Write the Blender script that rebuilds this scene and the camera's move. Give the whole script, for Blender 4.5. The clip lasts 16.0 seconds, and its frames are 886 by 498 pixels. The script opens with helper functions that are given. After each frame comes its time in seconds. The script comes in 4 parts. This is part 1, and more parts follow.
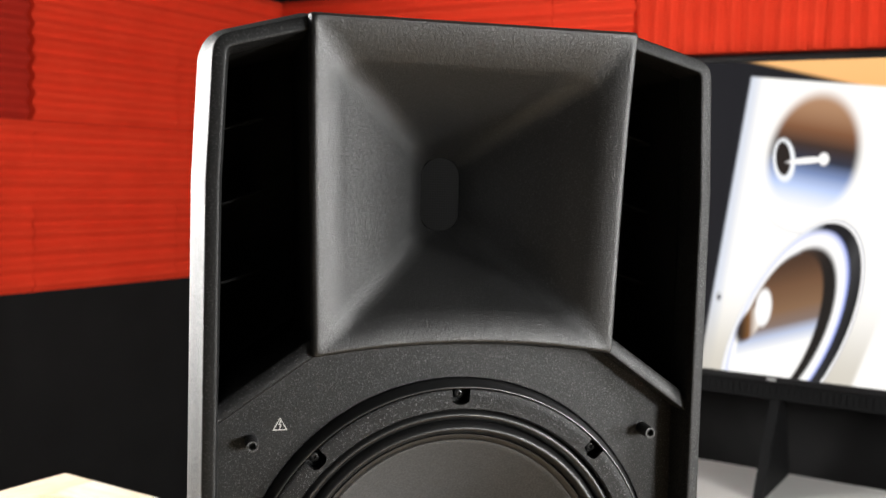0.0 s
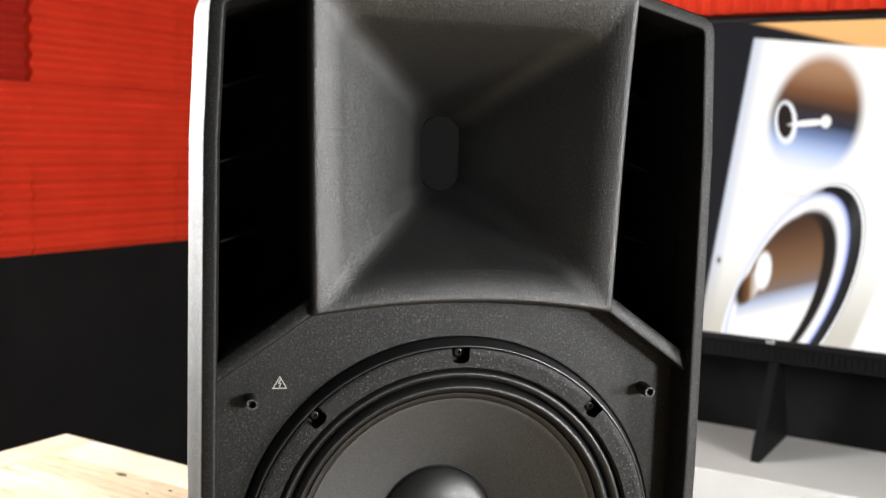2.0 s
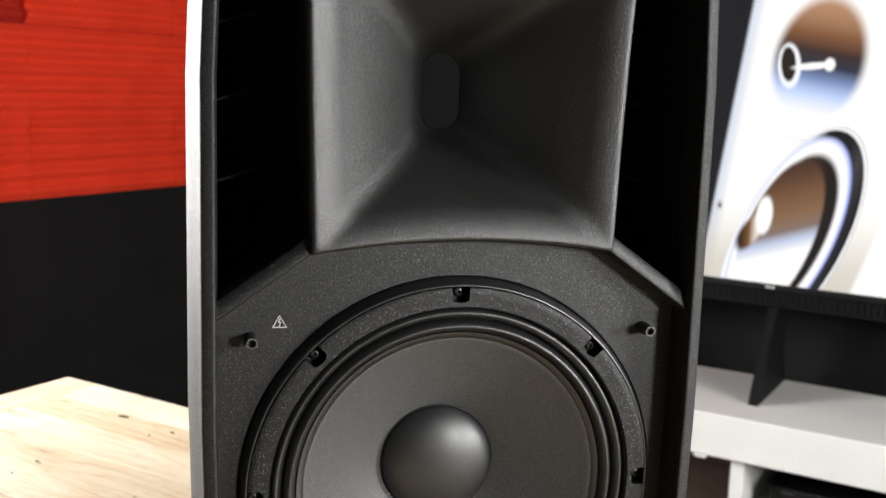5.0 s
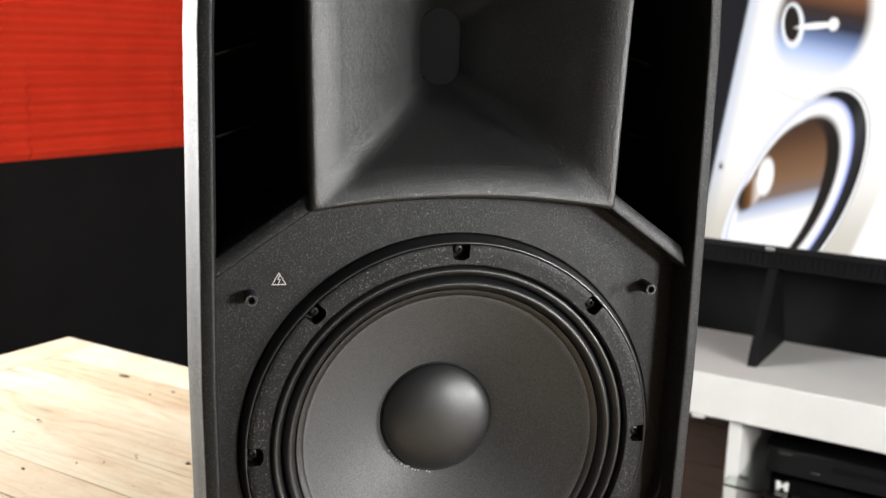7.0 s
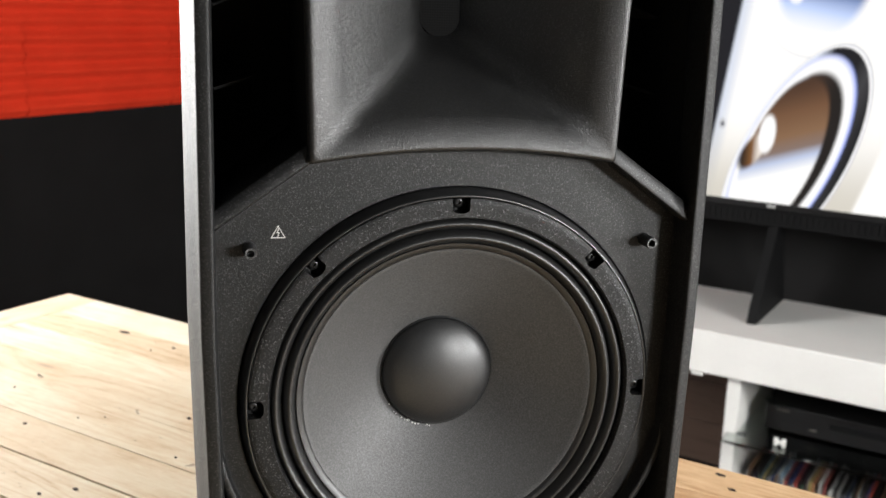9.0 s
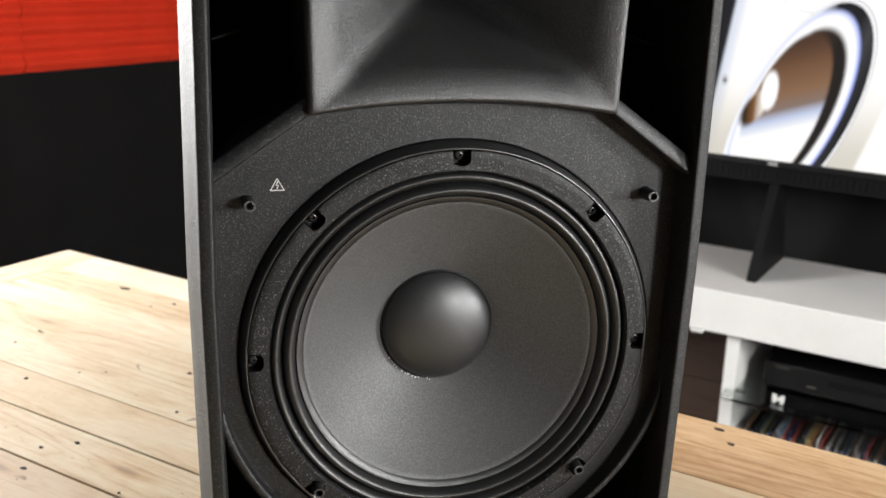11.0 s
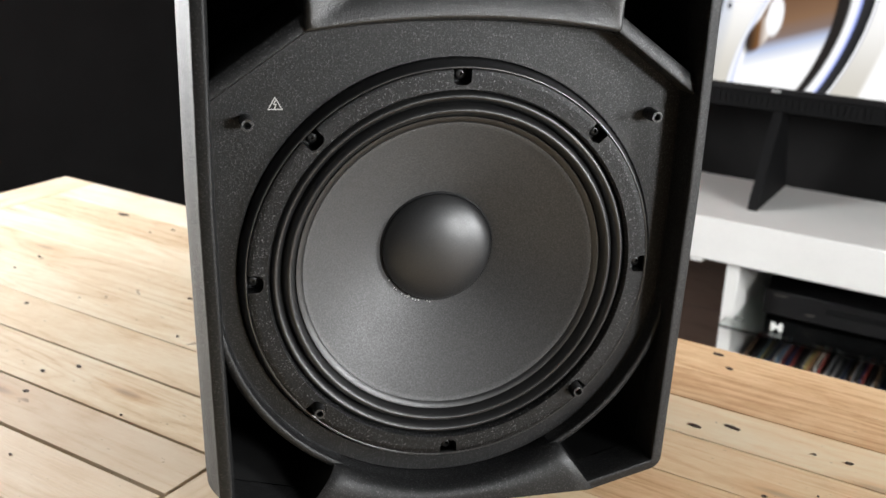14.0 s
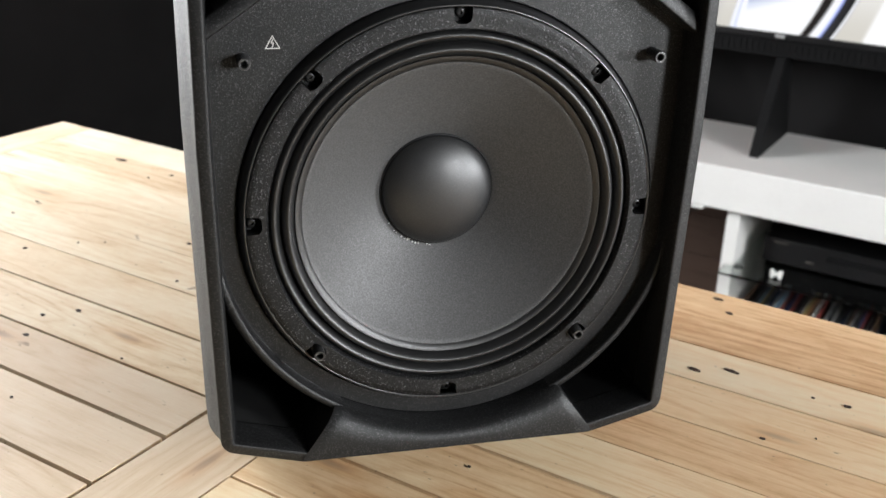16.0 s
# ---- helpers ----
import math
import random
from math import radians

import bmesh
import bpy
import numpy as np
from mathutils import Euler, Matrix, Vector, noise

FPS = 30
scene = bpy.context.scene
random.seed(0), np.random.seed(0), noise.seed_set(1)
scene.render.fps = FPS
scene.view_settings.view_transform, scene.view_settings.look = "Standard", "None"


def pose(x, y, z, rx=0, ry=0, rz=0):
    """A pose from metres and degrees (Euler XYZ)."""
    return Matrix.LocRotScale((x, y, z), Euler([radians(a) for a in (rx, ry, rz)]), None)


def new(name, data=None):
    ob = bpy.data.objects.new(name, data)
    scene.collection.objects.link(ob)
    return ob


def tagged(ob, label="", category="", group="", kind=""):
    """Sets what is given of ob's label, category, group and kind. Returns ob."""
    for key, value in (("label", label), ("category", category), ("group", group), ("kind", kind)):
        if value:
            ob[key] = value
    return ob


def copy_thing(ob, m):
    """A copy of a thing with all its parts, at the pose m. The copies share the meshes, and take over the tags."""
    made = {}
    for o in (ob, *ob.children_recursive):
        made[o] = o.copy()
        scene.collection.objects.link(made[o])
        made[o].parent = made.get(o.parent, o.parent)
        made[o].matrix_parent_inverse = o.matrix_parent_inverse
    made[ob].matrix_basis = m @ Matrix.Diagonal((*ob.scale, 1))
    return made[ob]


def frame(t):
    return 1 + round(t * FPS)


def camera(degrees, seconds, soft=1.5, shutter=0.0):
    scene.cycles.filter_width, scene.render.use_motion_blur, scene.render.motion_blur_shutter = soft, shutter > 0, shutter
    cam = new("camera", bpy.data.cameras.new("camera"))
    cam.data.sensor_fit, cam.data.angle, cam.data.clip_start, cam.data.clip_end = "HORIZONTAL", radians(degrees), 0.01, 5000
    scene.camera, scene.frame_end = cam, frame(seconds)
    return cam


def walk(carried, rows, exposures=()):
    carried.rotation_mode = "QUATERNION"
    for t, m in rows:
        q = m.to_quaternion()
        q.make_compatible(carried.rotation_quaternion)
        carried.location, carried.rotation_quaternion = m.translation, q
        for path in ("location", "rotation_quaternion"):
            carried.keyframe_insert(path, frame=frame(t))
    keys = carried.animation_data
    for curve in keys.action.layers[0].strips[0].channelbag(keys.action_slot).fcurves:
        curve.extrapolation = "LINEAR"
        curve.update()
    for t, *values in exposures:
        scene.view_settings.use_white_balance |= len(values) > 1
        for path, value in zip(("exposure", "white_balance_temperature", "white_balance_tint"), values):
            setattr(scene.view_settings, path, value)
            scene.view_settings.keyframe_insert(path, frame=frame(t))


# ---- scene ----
cam = camera(46.9, 16.0, soft=1.5)
cam.data.dof.use_dof = True
cam.data.dof.focus_distance = 0.76
cam.data.dof.aperture_fstop = 10.5
PATH = [
    (0.0, pose(-0.1899, -0.7123, 1.2816, 85.799, 0, -13.671) @ pose(0, 0, 0, 0, 0, 1.623)),
    (0.5, pose(-0.1897, -0.7115, 1.2805, 85.319, 0, -13.678) @ pose(0, 0, 0, 0, 0, 1.667)),
    (1.0, pose(-0.1895, -0.7107, 1.2795, 84.875, 0, -13.692) @ pose(0, 0, 0, 0, 0, 1.659)),
    (1.5, pose(-0.1893, -0.7098, 1.2784, 84.376, 0, -13.714) @ pose(0, 0, 0, 0, 0, 1.648)),
    (2.0, pose(-0.1890, -0.7089, 1.2771, 83.806, 0, -13.736) @ pose(0, 0, 0, 0, 0, 1.696)),
    (2.5, pose(-0.1888, -0.7080, 1.2759, 83.257, 0, -13.741) @ pose(0, 0, 0, 0, 0, 1.697)),
    (3.0, pose(-0.1885, -0.7071, 1.2747, 82.720, 0, -13.761) @ pose(0, 0, 0, 0, 0, 1.702)),
    (3.5, pose(-0.1883, -0.7064, 1.2737, 82.256, 0, -13.772) @ pose(0, 0, 0, 0, 0, 1.715)),
    (4.0, pose(-0.1882, -0.7056, 1.2726, 81.797, 0, -13.790) @ pose(0, 0, 0, 0, 0, 1.709)),
    (6.5, pose(-0.1872, -0.7019, 1.2670, 79.310, 0, -13.877) @ pose(0, 0, 0, 0, 0, 1.746)),
    (7.0, pose(-0.1870, -0.7011, 1.2657, 78.767, 0, -13.892) @ pose(0, 0, 0, 0, 0, 1.776)),
    (7.5, pose(-0.1868, -0.7004, 1.2645, 78.219, 0, -13.916) @ pose(0, 0, 0, 0, 0, 1.811)),
    (8.0, pose(-0.1866, -0.6995, 1.2631, 77.617, 0, -13.933) @ pose(0, 0, 0, 0, 0, 1.793)),
    (8.5, pose(-0.1864, -0.6988, 1.2618, 77.055, 0, -13.947) @ pose(0, 0, 0, 0, 0, 1.831)),
    (9.0, pose(-0.1862, -0.6981, 1.2606, 76.493, 0, -13.967) @ pose(0, 0, 0, 0, 0, 1.843)),
    (11.5, pose(-0.1853, -0.6946, 1.2539, 73.623, 0, -14.063) @ pose(0, 0, 0, 0, 0, 1.915)),
    (12.0, pose(-0.1851, -0.6939, 1.2526, 73.021, 0, -14.085) @ pose(0, 0, 0, 0, 0, 1.931)),
    (12.5, pose(-0.1850, -0.6932, 1.2511, 72.392, 0, -14.098) @ pose(0, 0, 0, 0, 0, 1.952)),
    (13.0, pose(-0.1848, -0.6925, 1.2496, 71.757, 0, -14.126) @ pose(0, 0, 0, 0, 0, 1.951)),
    (13.5, pose(-0.1846, -0.6919, 1.2481, 71.115, 0, -14.155) @ pose(0, 0, 0, 0, 0, 1.983)),
    (14.0, pose(-0.1845, -0.6911, 1.2464, 70.351, 0, -14.185) @ pose(0, 0, 0, 0, 0, 2.021)),
    (14.5, pose(-0.1843, -0.6904, 1.2446, 69.595, 0, -14.217) @ pose(0, 0, 0, 0, 0, 2.031)),
    (15.0, pose(-0.1841, -0.6898, 1.2430, 68.927, 0, -14.246) @ pose(0, 0, 0, 0, 0, 2.044)),
    (15.5, pose(-0.1840, -0.6891, 1.2413, 68.211, 0, -14.274) @ pose(0, 0, 0, 0, 0, 2.087)),
    (16.0, pose(-0.1839, -0.6886, 1.2397, 67.515, 0, -14.310) @ pose(0, 0, 0, 0, 0, 2.093)),
]
walk(cam, PATH, [(0, -0.05, 6760, 10), (8, -0.06, 6700, 10), (12, -0.06, 6670, 10), (16, -0.08, 6440, 10)])

# ---------------------------------------------------------------- light
scene.view_settings.exposure = 0.0
world = bpy.data.worlds.new("world")
scene.world = world
world.use_nodes = True
wn = world.node_tree.nodes
sky = wn.new("ShaderNodeTexSky")
sky.sky_type = "NISHITA"
sky.sun_disc = False
sky.sun_elevation = radians(35)
sky.sun_rotation = radians(-45)
wn["Background"].inputs[1].default_value = 0.06
world.node_tree.links.new(sky.outputs[0], wn["Background"].inputs[0])

ROOM = pose(0, 0, 0, 0, 0, -45)          # room axes: local x along the television wall, local y towards it


def window_light(name, place, turn, width, height, watts, colour):
    lamp = bpy.data.lights.new(name, "AREA")
    lamp.shape, lamp.size, lamp.size_y = "RECTANGLE", width, height
    lamp.energy, lamp.color = watts, colour
    ob = new(name, lamp)
    ob.matrix_world = ROOM @ pose(*place) @ turn
    return ob


# daylight at unseen east and west windows; north-east lamp added to brighten the horn
window_light("daylight_east", (2.36, -0.52, 1.40), pose(0, 0, 0, 0, 90, 0), 0.46, 0.34, 76, (0.968, 0.99, 1.008))
window_light("horn_light_north_east", (2.36, 0.52, 1.42), pose(0, 0, 0, 0, 90, 0), 0.60, 0.40, 90, (0.968, 0.99, 1.008))
window_light("daylight_west", (-2.10, 0.05, 1.50), pose(0, 0, 0, 0, -90, 0), 1.1, 1.2, 126, (0.968, 0.99, 1.008))


# ---------------------------------------------------------------- materials
def nodes_of(name):
    m = bpy.data.materials.new(name)
    m.use_nodes = True
    n = m.node_tree.nodes
    return m, n, m.node_tree.links, n["Principled BSDF"]


def ramp(n, stops):
    r = n.new("ShaderNodeValToRGB")
    e = r.color_ramp.elements
    while len(e) < len(stops):
        e.new(0.5)
    for k, (p, c) in zip(e, stops):
        k.position, k.color = p, (*c, 1)
    return r


def coords(n, l, scale, kind="Object", turn=(0, 0, 0)):
    c, m = n.new("ShaderNodeTexCoord"), n.new("ShaderNodeMapping")
    m.inputs["Scale"].default_value = scale
    m.inputs["Rotation"].default_value = turn
    l.new(c.outputs[kind], m.inputs[0])
    return m


def noise_tex(n, l, vec, scale, detail=3, rough=0.55, dist=0.0):
    t = n.new("ShaderNodeTexNoise")
    t.inputs["Scale"].default_value, t.inputs["Detail"].default_value = scale, detail
    t.inputs["Roughness"].default_value, t.inputs["Distortion"].default_value = rough, dist
    l.new(vec.outputs[0], t.inputs["Vector"])
    return t


def bump(n, l, height, strength, distance, bsdf, before=None):
    b = n.new("ShaderNodeBump")
    b.inputs["Strength"].default_value, b.inputs["Distance"].default_value = strength, distance
    l.new(height, b.inputs["Height"])
    if before:
        l.new(before.outputs[0], b.inputs["Normal"])
    l.new(b.outputs[0], bsdf.inputs["Normal"])
    return b


def plain(name, dark, light, rough=0.5, scale=20, fine=400, relief=0.0004, metal=0.0, spec=0.5, strength=0.5, rough_to=None):
    """Two-scale variation between two tones, with a fine relief."""
    m, n, l, s = nodes_of(name)
    c = coords(n, l, (1, 1, 1))
    a, f = noise_tex(n, l, c, scale, 4), noise_tex(n, l, c, fine, 2)
    mix = n.new("ShaderNodeMath")
    mix.operation = "MULTIPLY_ADD"
    mix.inputs[1].default_value = 0.35
    l.new(f.outputs[0], mix.inputs[0])
    half = n.new("ShaderNodeMath")
    half.operation = "MULTIPLY"
    half.inputs[1].default_value = 0.65
    l.new(a.outputs[0], half.inputs[0])
    l.new(half.outputs[0], mix.inputs[2])
    r = ramp(n, [(0.3, dark), (0.7, light)])
    l.new(mix.outputs[0], r.inputs[0])
    l.new(r.outputs[0], s.inputs["Base Color"])
    s.inputs["Roughness"].default_value, s.inputs["Metallic"].default_value = rough, metal
    s.inputs["Specular IOR Level"].default_value = spec
    if rough_to is not None:
        rr = n.new("ShaderNodeMapRange")
        rr.inputs["To Min"].default_value, rr.inputs["To Max"].default_value = rough, rough_to
        l.new(a.outputs[0], rr.inputs[0])
        l.new(rr.outputs[0], s.inputs["Roughness"])
    if relief:
        bump(n, l, f.outputs[0], strength, relief, s)
    return m


def grained(name, deep, mid, glint_fleck, rough, scale, relief, spec, blotch=40, stops=(0.40, 0.56, 0.70)):
    """Black plastic or coating with a granular cast texture: pits, grains and a slow change of gloss; pale flecks in
    the base colour stand in for sparkle.
    """
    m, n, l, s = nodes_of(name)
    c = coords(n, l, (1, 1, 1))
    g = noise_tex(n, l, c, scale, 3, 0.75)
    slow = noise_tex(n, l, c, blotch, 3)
    r = ramp(n, list(zip(stops, (deep, mid, glint_fleck))))
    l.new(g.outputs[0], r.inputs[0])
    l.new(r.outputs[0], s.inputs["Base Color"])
    a = n.new("ShaderNodeMapRange")
    a.inputs[1].default_value, a.inputs[2].default_value = 0.35, 0.65
    a.inputs[3].default_value, a.inputs[4].default_value = rough + 0.10, rough - 0.10
    l.new(g.outputs[0], a.inputs[0])
    b = n.new("ShaderNodeMath")
    b.operation = "MULTIPLY_ADD"
    b.inputs[1].default_value = 0.12
    l.new(slow.outputs[0], b.inputs[0])
    l.new(a.outputs[0], b.inputs[2])
    l.new(b.outputs[0], s.inputs["Roughness"])
    s.inputs["Specular IOR Level"].default_value = spec
    bump(n, l, g.outputs[0], 1.0, relief, s)
    return m


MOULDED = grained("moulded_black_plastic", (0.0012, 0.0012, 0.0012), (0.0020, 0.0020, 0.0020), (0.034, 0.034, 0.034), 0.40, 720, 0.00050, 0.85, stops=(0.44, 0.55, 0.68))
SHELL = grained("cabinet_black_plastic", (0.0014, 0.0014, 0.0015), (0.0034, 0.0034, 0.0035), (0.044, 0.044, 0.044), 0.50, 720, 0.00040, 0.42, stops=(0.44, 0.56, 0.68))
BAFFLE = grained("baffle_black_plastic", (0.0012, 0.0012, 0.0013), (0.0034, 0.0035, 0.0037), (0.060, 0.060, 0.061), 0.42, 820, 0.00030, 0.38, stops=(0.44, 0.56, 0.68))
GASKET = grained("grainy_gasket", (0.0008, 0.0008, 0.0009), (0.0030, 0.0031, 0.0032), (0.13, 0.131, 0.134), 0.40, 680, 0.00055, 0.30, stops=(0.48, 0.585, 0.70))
RUBBER = grained("surround_cloth", (0.0024, 0.0024, 0.0025), (0.0050, 0.0050, 0.0051), (0.026, 0.026, 0.026), 0.34, 760, 0.00022, 0.75)
CONE = grained("paper_cone", (0.038, 0.0377, 0.0376), (0.057, 0.0566, 0.0564), (0.080, 0.0795, 0.0793), 0.48, 760, 0.00014, 0.50, 24)
CAP = grained("dust_cap_coating", (0.0048, 0.0049, 0.0052), (0.0080, 0.0082, 0.0087), (0.017, 0.0175, 0.0182), 0.40, 900, 0.00004, 0.75, 50)
BASKET = plain("black_painted_basket", (0.008, 0.008, 0.0082), (0.014, 0.014, 0.0142), 0.26, 80, 600, 0.00003, spec=0.9, rough_to=0.36)
GLUE = plain("pale_dried_glue", (0.35, 0.35, 0.34), (0.5, 0.5, 0.48), 0.3, 300, 900, 0)
# black for the pockets and horn sides: their shade put into the plastic's colour
SHADE_BLACK = plain("shaded_recess_black", (0.006, 0.006, 0.006), (0.011, 0.011, 0.011), 0.8, 60, 600, 0, spec=0.15)
STEEL = plain("black_steel", (0.03, 0.03, 0.03), (0.06, 0.06, 0.06), 0.35, 90, 900, 0, metal=0.8)
PRINT = plain("pale_print", (0.38, 0.375, 0.36), (0.5, 0.49, 0.475), 0.6, 200, 900, 0)
WHITE = plain("white_laminate", (0.74, 0.73, 0.70), (0.82, 0.81, 0.78), 0.35, 6, 300, 0.0001, rough_to=0.45)
BLACK_GLOSS = plain("black_gloss_plastic", (0.005, 0.005, 0.0055), (0.010, 0.010, 0.0105), 0.25, 12, 400, 0, rough_to=0.4)
BLACK_MATT = plain("black_matt_metal", (0.0035, 0.0035, 0.0037), (0.006, 0.006, 0.0063), 0.6, 30, 500, 0.0002, spec=0.12)
BLACK_WALL = plain("black_wall_fabric", (0.0050, 0.0047, 0.0047), (0.0085, 0.0081, 0.0081), 0.9, 9, 350, 0.0006, spec=0.2)
GREY_WALL = plain("dark_painted_wall", (0.035, 0.034, 0.034), (0.05, 0.049, 0.048), 0.8, 5, 160, 0.0006)
CEILING = plain("ceiling_paint", (0.06, 0.059, 0.058), (0.08, 0.079, 0.078), 0.85, 4, 160, 0.0006)
FOAM = plain("red_acoustic_foam", (0.57, 0.031, 0.011), (0.70, 0.045, 0.017), 0.95, 7, 260, 0.0014, spec=0.15, strength=0.5)
# foam of the recessed panel: the same red, darkened for the shade on it
FOAM_SHADED = plain("shaded_red_acoustic_foam", (0.30, 0.014, 0.008), (0.38, 0.020, 0.010), 0.95, 7, 260, 0.0014, spec=0.15, strength=0.5)
GREY_PLASTIC = plain("grey_print", (0.05, 0.045, 0.04), (0.08, 0.07, 0.06), 0.6, 90, 500, 0)
WHITE_PLASTIC = plain("white_plastic", (0.78, 0.77, 0.74), (0.86, 0.85, 0.83), 0.3, 30, 300, 0)


def step_of(n, l, v, lo, hi):
    q = n.new("ShaderNodeMapRange")
    q.interpolation_type = "SMOOTHSTEP"
    q.inputs[1].default_value, q.inputs[2].default_value = lo, hi
    l.new(v, q.inputs[0])
    return q.outputs[0]


def timber(name, stops, rough=0.5, knots=0.5, tone_spread=0.60, line=0.19, soft=0.34):
    """Sawn boards with the grain along local x; each board takes its own tone and cut."""
    m, n, l, s = nodes_of(name)
    info, c = n.new("ShaderNodeObjectInfo"), n.new("ShaderNodeTexCoord")

    def maths(op, *given):
        q = n.new("ShaderNodeMath")
        q.operation = op
        for k, v in enumerate(given):
            if isinstance(v, (int, float)):
                q.inputs[k].default_value = v
            else:
                l.new(v, q.inputs[k])
        return q.outputs[0]

    comb = n.new("ShaderNodeCombineXYZ")
    for k in range(3):
        l.new(maths("MULTIPLY", info.outputs["Random"], 37.0 + 11 * k), comb.inputs[k])
    shift = n.new("ShaderNodeVectorMath")
    shift.operation = "ADD"
    l.new(c.outputs["Object"], shift.inputs[0])
    l.new(comb.outputs[0], shift.inputs[1])

    def mapped(scale):
        mp = n.new("ShaderNodeMapping")
        mp.inputs["Scale"].default_value = scale
        l.new(shift.outputs[0], mp.inputs[0])
        return mp

    # knots bend the growth lines round them
    vor = n.new("ShaderNodeTexVoronoi")
    vor.voronoi_dimensions = "2D"
    vor.inputs["Scale"].default_value = 1.0
    l.new(mapped((2.6, 11.0, 1.0)).outputs[0], vor.inputs["Vector"])
    near = n.new("ShaderNodeMapRange")
    near.interpolation_type = "SMOOTHSTEP"
    near.inputs[1].default_value, near.inputs[2].default_value = 0.45, 0.0
    l.new(vor.outputs["Distance"], near.inputs[0])
    rings = noise_tex(n, l, mapped((1.3, 15, 15)), 1.0, 2, 0.5, 0.6)
    lines = maths("PINGPONG", maths("MULTIPLY_ADD", near.outputs[0], 3.0, maths("MULTIPLY", rings.outputs[0], 17.0)), 1.0)
    lines = maths("POWER", lines, 2.2)
    fibre = noise_tex(n, l, mapped((26, 420, 420)), 1.0, 3, 0.6)
    stain = noise_tex(n, l, mapped((5, 13, 13)), 1.0, 4, 0.6)
    streak = noise_tex(n, l, mapped((7, 120, 120)), 1.0, 4, 0.7, 0.6)
    patch = noise_tex(n, l, mapped((2.2, 5, 5)), 1.0, 3, 0.6)
    mottle = noise_tex(n, l, mapped((38, 80, 80)), 1.0, 5, 0.75)
    speck = noise_tex(n, l, mapped((150, 230, 230)), 1.0, 2, 0.5)
    scar = noise_tex(n, l, mapped((30, 55, 55)), 1.0, 2, 0.4, 1.2)
    v = maths("MULTIPLY_ADD", info.outputs["Random"], tone_spread, -0.5 * tone_spread)
    v = maths("MULTIPLY_ADD", stain.outputs[0], 0.46, v)
    v = maths("MULTIPLY_ADD", patch.outputs[0], 0.36, v)
    v = maths("MULTIPLY_ADD", mottle.outputs[0], 0.34, maths("ADD", v, -0.125))
    v = maths("MULTIPLY_ADD", streak.outputs[0], soft, maths("ADD", v, -0.5 * soft))
    v = maths("MULTIPLY_ADD", fibre.outputs[0], 0.30, v)
    v = maths("MULTIPLY_ADD", lines, -line, v)
    r = ramp(n, stops)
    l.new(v, r.inputs[0])
    kr = ramp(n, [(0.0, (0.14, 0.075, 0.04)), (0.030, (0.36, 0.20, 0.11)), (0.065, (0.80, 0.60, 0.43)), (0.15, (1, 1, 1))])
    l.new(vor.outputs["Distance"], kr.inputs[0])
    mul = n.new("ShaderNodeMix")
    mul.data_type, mul.blend_type = "RGBA", "MULTIPLY"
    mul.inputs[0].default_value = knots
    l.new(r.outputs[0], mul.inputs[6])
    l.new(kr.outputs[0], mul.inputs[7])
    # dirt caught in pores and short scars
    dirt = maths("MULTIPLY", step_of(n, l, speck.outputs[0], 0.70, 0.78), 0.55)
    dirt = maths("MAXIMUM", dirt, maths("MULTIPLY", step_of(n, l, scar.outputs[0], 0.745, 0.80), 0.60))
    worn = n.new("ShaderNodeMix")
    worn.data_type = "RGBA"
    worn.inputs[7].default_value = (0.13, 0.085, 0.055, 1)
    l.new(dirt, worn.inputs[0])
    l.new(mul.outputs[2], worn.inputs[6])
    l.new(worn.outputs[2], s.inputs["Base Color"])
    s.inputs["Roughness"].default_value = rough
    bump(n, l, maths("MULTIPLY_ADD", mottle.outputs[0], 0.8, fibre.outputs[0]), 0.6, 0.0007, s)
    return m


PINE = timber("sanded_pallet_pine", [(0.14, (0.45, 0.255, 0.12)), (0.34, (0.64, 0.43, 0.24)), (0.54, (0.74, 0.56, 0.345)), (0.85, (0.79, 0.68, 0.48))], 0.55, tone_spread=0.50, line=0.15)
# left boards carry the daylight's falloff in their colour: near ones darker, far ones paler
DIM_PINE = timber("dim_tan_pallet_pine", [(0.10, (0.37, 0.245, 0.14)), (0.32, (0.50, 0.37, 0.235)), (0.56, (0.585, 0.46, 0.32)), (0.85, (0.64, 0.545, 0.41))], 0.55, tone_spread=0.45, line=0.17, soft=0.30)
LIT_PINE = timber("lit_pale_pallet_pine", [(0.06, (0.49, 0.345, 0.20)), (0.24, (0.63, 0.50, 0.33)), (0.44, (0.705, 0.62, 0.46)), (0.70, (0.77, 0.74, 0.62))], 0.55, tone_spread=0.70, line=0.15, soft=0.28)
GAP_DARK = plain("gap_darkening_sheet", (0.010, 0.006, 0.004), (0.022, 0.014, 0.009), 0.8, 40, 400, 0.0004, spec=0.2)
FLOORING = timber("dark_brown_boards", [(0.25, (0.030, 0.018, 0.013)), (0.5, (0.060, 0.036, 0.026)), (0.85, (0.095, 0.060, 0.044))], 0.5, 0.3)

# clear shelf glass
GLASS, gn, gl, gs = nodes_of("clear_glass")
gs.inputs["Base Color"].default_value = (0.86, 0.93, 0.90, 1)
gs.inputs["Roughness"].default_value = 0.03
gs.inputs["Transmission Weight"].default_value = 1.0
gs.inputs["IOR"].default_value = 1.45

